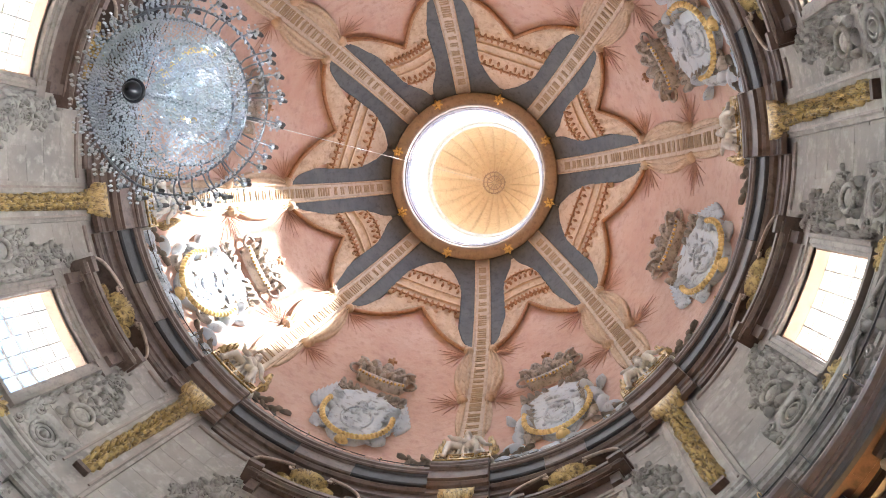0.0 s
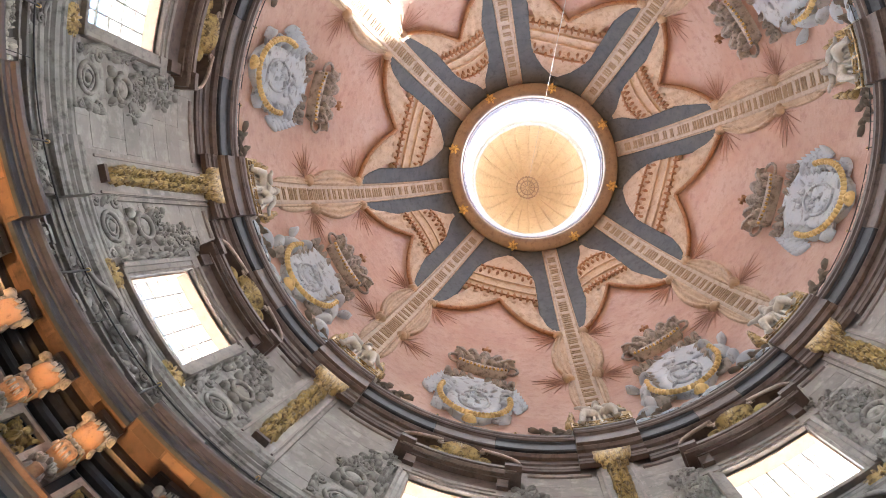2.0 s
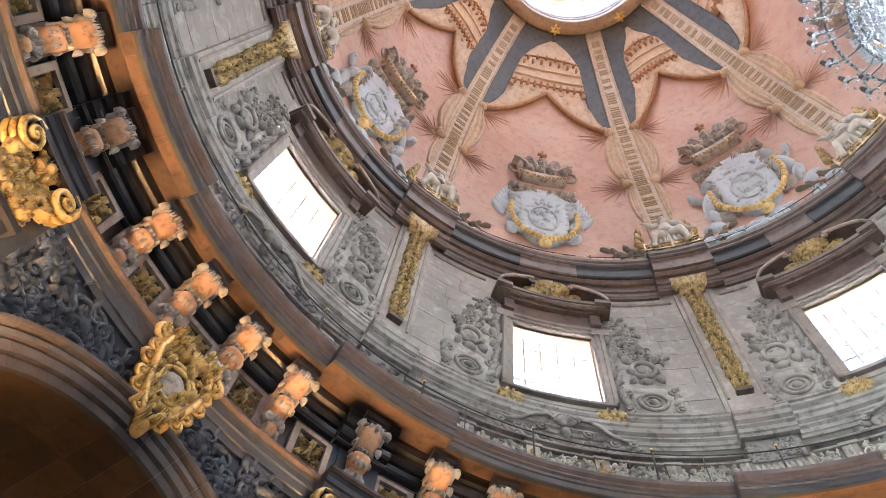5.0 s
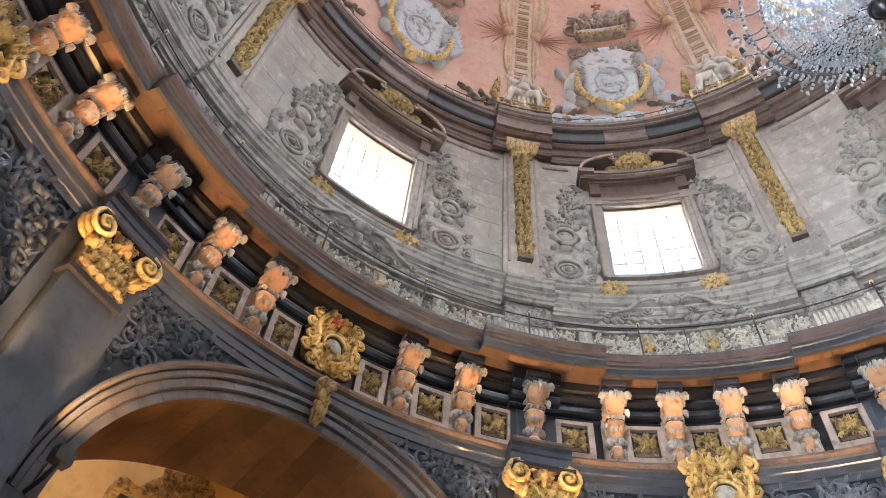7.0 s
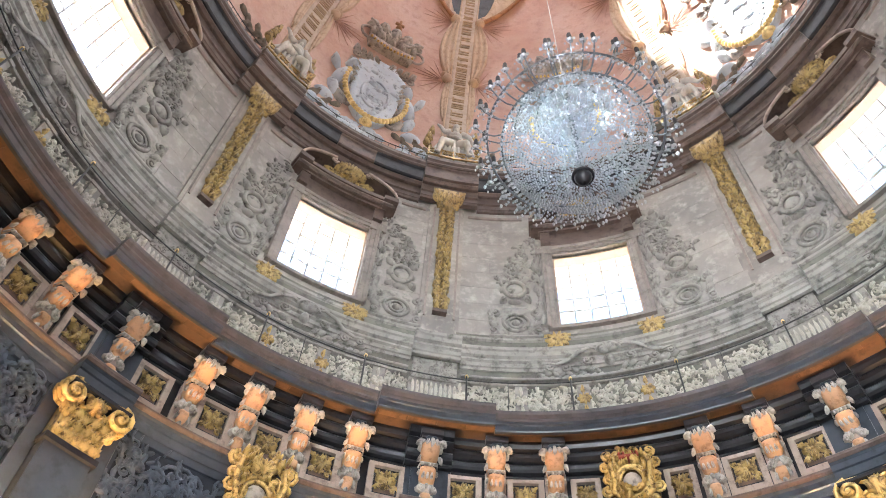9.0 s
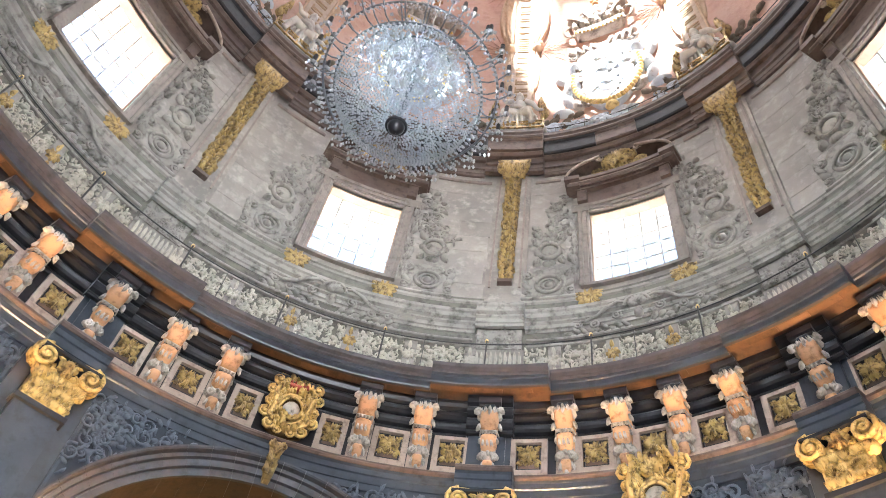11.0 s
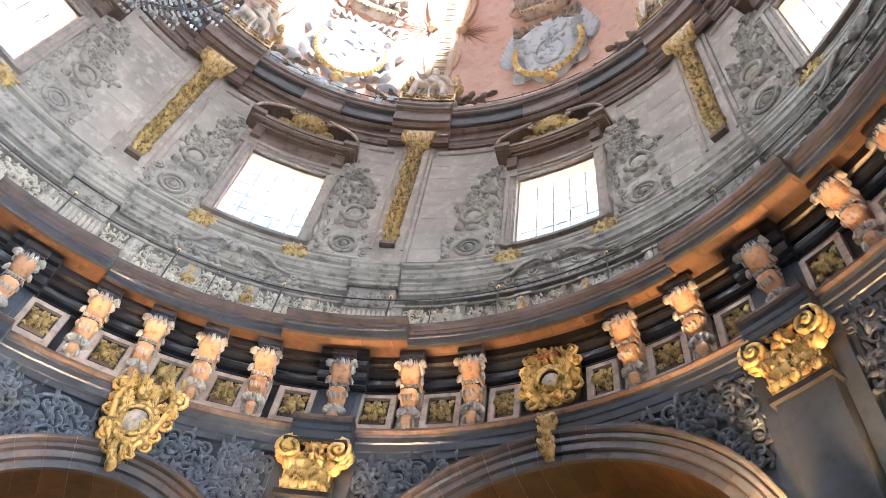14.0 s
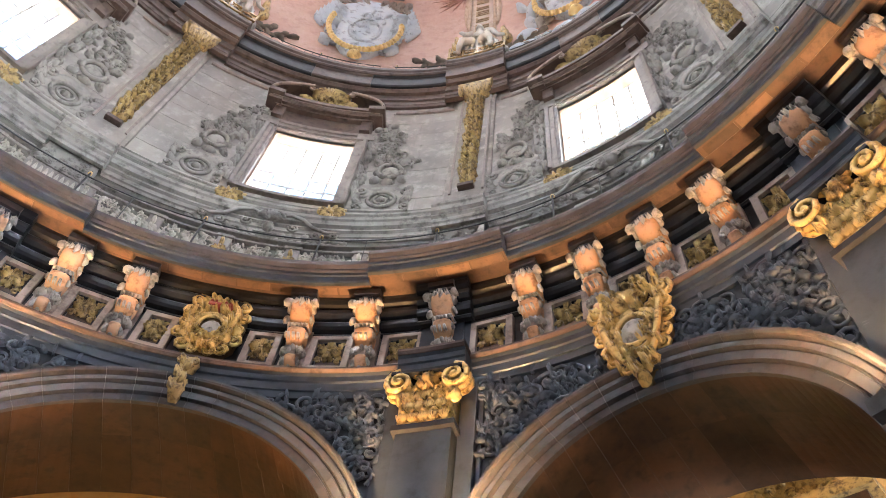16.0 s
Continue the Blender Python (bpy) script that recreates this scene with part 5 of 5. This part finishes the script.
for i in (0, 1):
    all_round(rib(i))
for k in (0, 1):
    all_round(canopy(k))
    all_round(arms(k))
    all_round(foot_scroll(k))
one = statue()
repeat(one, [q - PILLARS[0] for q in PILLARS[1:]])


# ---- things on the cornice and in the ambulatory ----
def cornice_box():
    a = 90 - 45 * .31
    at = cyl(a, 9.15)
    p = thing("loudspeaker", "small black loudspeaker box standing on the cornice", "loudspeaker", pol(9.0, a, 12.97))
    b = p.location
    Form().box(-.11, .11, 12.97, 13.2, .1, .3).make("cabinet", IRON, p, at, b, False)
    Form().box(-.09, .09, 13.0, 13.17, .3, .312).make("grille", SLATE, p, at, b, False)
    Form().ring(0, 13.085, .314, .06, .06, .008, 12).make("cone_rim", LEAD, p, at, b)
    a = 90 - 45 * .44
    at = cyl(a, 9.1)
    p = thing("board", "dark wooden board lying on the cornice edge", "board", pol(8.9, a, 12.97))
    b = p.location
    Form().box(-.42, .42, 12.975, 13.03, .1, .36, 3).make("plank", BROWN, p, at, b, False)
    Form().box(-.40, .40, 13.03, 13.05, .14, .18, 3).make("batten", IRON, p, at, b, False)


cornice_box()


def altar_crest(k, top):
    a = bay_angle(k)
    at = cyl(a, 16.45)
    rnd = random.Random(200 + k)
    p = thing("altar_top", "gilded carved crest of an altar in the ambulatory", "altar", pol(16.2, a, 0))
    b = p.location
    Form().box(-1.5, 1.5, 0, top - 1.5, 0, .5, 4).make("body", ARCH_SOFFIT, p, at, b, False)
    Form().box(-1.7, 1.7, top - 1.5, top - 1.25, 0, .65, 4).make("ledge", OLDGOLD, p, at, b, False)
    f = Form().sheet([(top - 1.25, -1.3, 1.3), (top - .7, -.9, .9), (top - .3, -.5, .5), (top, -.15, .15)], 6, .25)
    f.make("gable", OLDGOLD, p, at, b)
    f = Form().foliage(lambda u, v: abs(u) < 1.35 - .9 * (v - top + 1.25), -1.4, 1.4, top - 1.25, top + .05, .3, rnd, 1.4)
    f.make("foliage", OLDGOLD, p, lambda u, v, w: at(u, v, w + .22), b)


altar_crest(5, CREST_TOP)
altar_crest(2, CREST_TOP)


# ---- chandelier ----
def chandelier():
    cx, cy = -.05, .13
    p = thing("chandelier", "large round crystal chandelier hanging on a long cable", "chandelier", (cx, cy, 7.72))
    b = Vector((0, 0, 7.72))
    rnd = random.Random(77)

    def drops(points, size, name, m, stretch=1.6):
        f = Form()
        for x, y, z in points:
            s = size * rnd.uniform(.7, 1.3)
            k = len(f.v)
            t = rnd.uniform(0, 1.5)
            for j in range(4):
                f.v.append((x + s * math.cos(t + j * 1.571), y + s * math.sin(t + j * 1.571), z))
            f.v += [(x, y, z + s * stretch), (x, y, z - s * stretch)]
            for j in range(4):
                f.f += [(k + j, k + (j + 1) % 4, k + 4), (k + (j + 1) % 4, k + j, k + 5)]
        o = f.make(name, m, p, None, b, False)
        tagged(o, kind="stuff")
        return o

    def hoop(r, z, thick, m=CRYSTAL_METAL, name="hoop"):
        return Form().tube([(r * math.cos(i * .1309), r * math.sin(i * .1309), z) for i in range(49)], thick, 6).make(name, m, p, None, b)
    # basin of beads: meridians and rings under the main hoop
    bowl = []
    R, Z0, Z1 = .73, 8.48, 7.88
    for i in range(26):
        t = i / 25
        r = .10 + (R - .10) * t
        z = Z1 + (Z0 - Z1) * (1 - math.sqrt(max(0, 1 - (t * .98) ** 2))) * 1.15
        n = max(10, int(6.283 * r / .032))
        for j in range(n):
            q = 6.283 * j / n + i * .13
            if rnd.random() > .1:
                bowl.append((r * math.cos(q), r * math.sin(q), z + rnd.uniform(-.012, .012)))
    drops(bowl, .0155, "bead_basin", CRYSTAL, 1.3)
    for i in range(36):
        q = 6.283 * i / 36
        path = []
        for j in range(9):
            t = j / 8
            r = .10 + (R - .10) * t
            path.append((r * math.cos(q), r * math.sin(q), Z1 + .012 + (Z0 - Z1) * (1 - math.sqrt(max(0, 1 - (t * .98) ** 2))) * 1.15))
        Form().tube(path, .0035, 4).make("bead_string", CRYSTAL, p, None, b)
    hoop(.75, 8.50, .013)
    hoop(.9, 8.62, .013)
    hoop(.60, 8.86, .012)
    hoop(.36, 9.12, .012)
    # curtains of drops hung from the hoops, and the upper tent of beads
    pts = []
    for r, z, n, rows in ((.76, 8.48, 90, 3), (.91, 8.6, 100, 3), (.60, 8.84, 70, 3), (.36, 9.1, 44, 3)):
        for j in range(n):
            for i in range(rows):
                q = 6.283 * (j + .5 * i) / n
                pts.append((r * math.cos(q), r * math.sin(q), z - .045 - .05 * i + rnd.uniform(-.01, .01)))
    drops(pts, .015, "crystal_drop", CRYSTAL, 2.0)
    tent = []
    for i in range(40):
        q = 6.283 * i / 40
        for j in range(20):
            t = j / 19
            r = .72 * (1 - t) ** 1.3 + .06
            tent.append((r * math.cos(q), r * math.sin(q), 8.5 + 1.25 * t ** .9))
    drops(tent, .015, "bead_tent", CRYSTAL, 1.3)
    inner = [(rnd.gauss(0, .3), rnd.gauss(0, .3), rnd.uniform(8.3, 9.1)) for i in range(700)]
    drops([q for q in inner if math.hypot(q[0], q[1]) < .66], .02, "inner_crystal", CRYSTAL, 1.8)
    # arms with candles, in two tiers
    for tier, (n, r0, r1, z) in enumerate(((28, .75, 1.02, 8.64), (18, .58, .93, 8.86))):
        for i in range(n):
            q = 6.283 * (i + .5 * tier) / n
            c, s = math.cos(q), math.sin(q)
            path = [(r0 * c, r0 * s, z - .1)] + [((r0 + (r1 - r0) * t) * c, (r0 + (r1 - r0) * t) * s, z - .1 - .07 * math.sin(3.14 * t) + .1 * t * t) for t in (.3, .6, .85, 1)]
            arm = Form().tube(path, .009, 5).make("arm", CRYSTAL_METAL, p, None, b)
            x, y = r1 * c, r1 * s
            Form().tube([(x, y, z - .012), (x, y, z), (x, y, z + .014)], [.012, .03, .034], 8).make("drip_pan", CRYSTAL, arm, None, b)
            Form().tube([(x, y, z + .01), (x, y, z + .13)], .025, 6).make("candle", CANDLE, arm, None, b)
            Form().tube([(x, y, z + .13), (x, y, z + .165), (x, y, z + .21)], [.012, .022, .003], 6).make("bulb", IRON, arm, None, b)
            drops([(x + .055 * math.cos(k), y + .055 * math.sin(k), z - .06 - .03 * (k % 2)) for k in range(6)], .017, "pendant", CRYSTAL, 2.2).parent = arm
    # stem, crown and bottom knob
    Form().tube([(0, 0, 7.9), (0, 0, 8.4), (0, 0, 8.9), (0, 0, 9.75)], [.03, .05, .045, .03], 10).make("stem", CRYSTAL_METAL, p, None, b)
    Form().tube([(0, 0, 7.72), (0, 0, 7.735), (0, 0, 7.77), (0, 0, 7.82), (0, 0, 7.86), (0, 0, 7.90)], [.02, .045, .07, .088, .07, .045], 14).make("bottom_knob", BLACK, p, None, b, True, "dark turned knob")
    Form().tube([(.092 * math.cos(i * .35), .092 * math.sin(i * .35), 7.83) for i in range(19)], .018, 6).make("knob_rim", BLACK, p, None, b)
    Form().tube([(0, 0, 9.75), (0, 0, 30), (0, 0, 62.9)], .007, 6).make("cable", LEAD, p, None, b)
    return p


CRYSTAL_METAL = stuff("silvered_metal", (.30, .32, .34), (.20, .22, .24), rough=.3, scale=6, fine=20, metal=.8)
CANDLE = stuff("black_candle_tube", (.014, .014, .016), (.022, .022, .025), rough=.4, scale=8, fine=20)
chandelier()
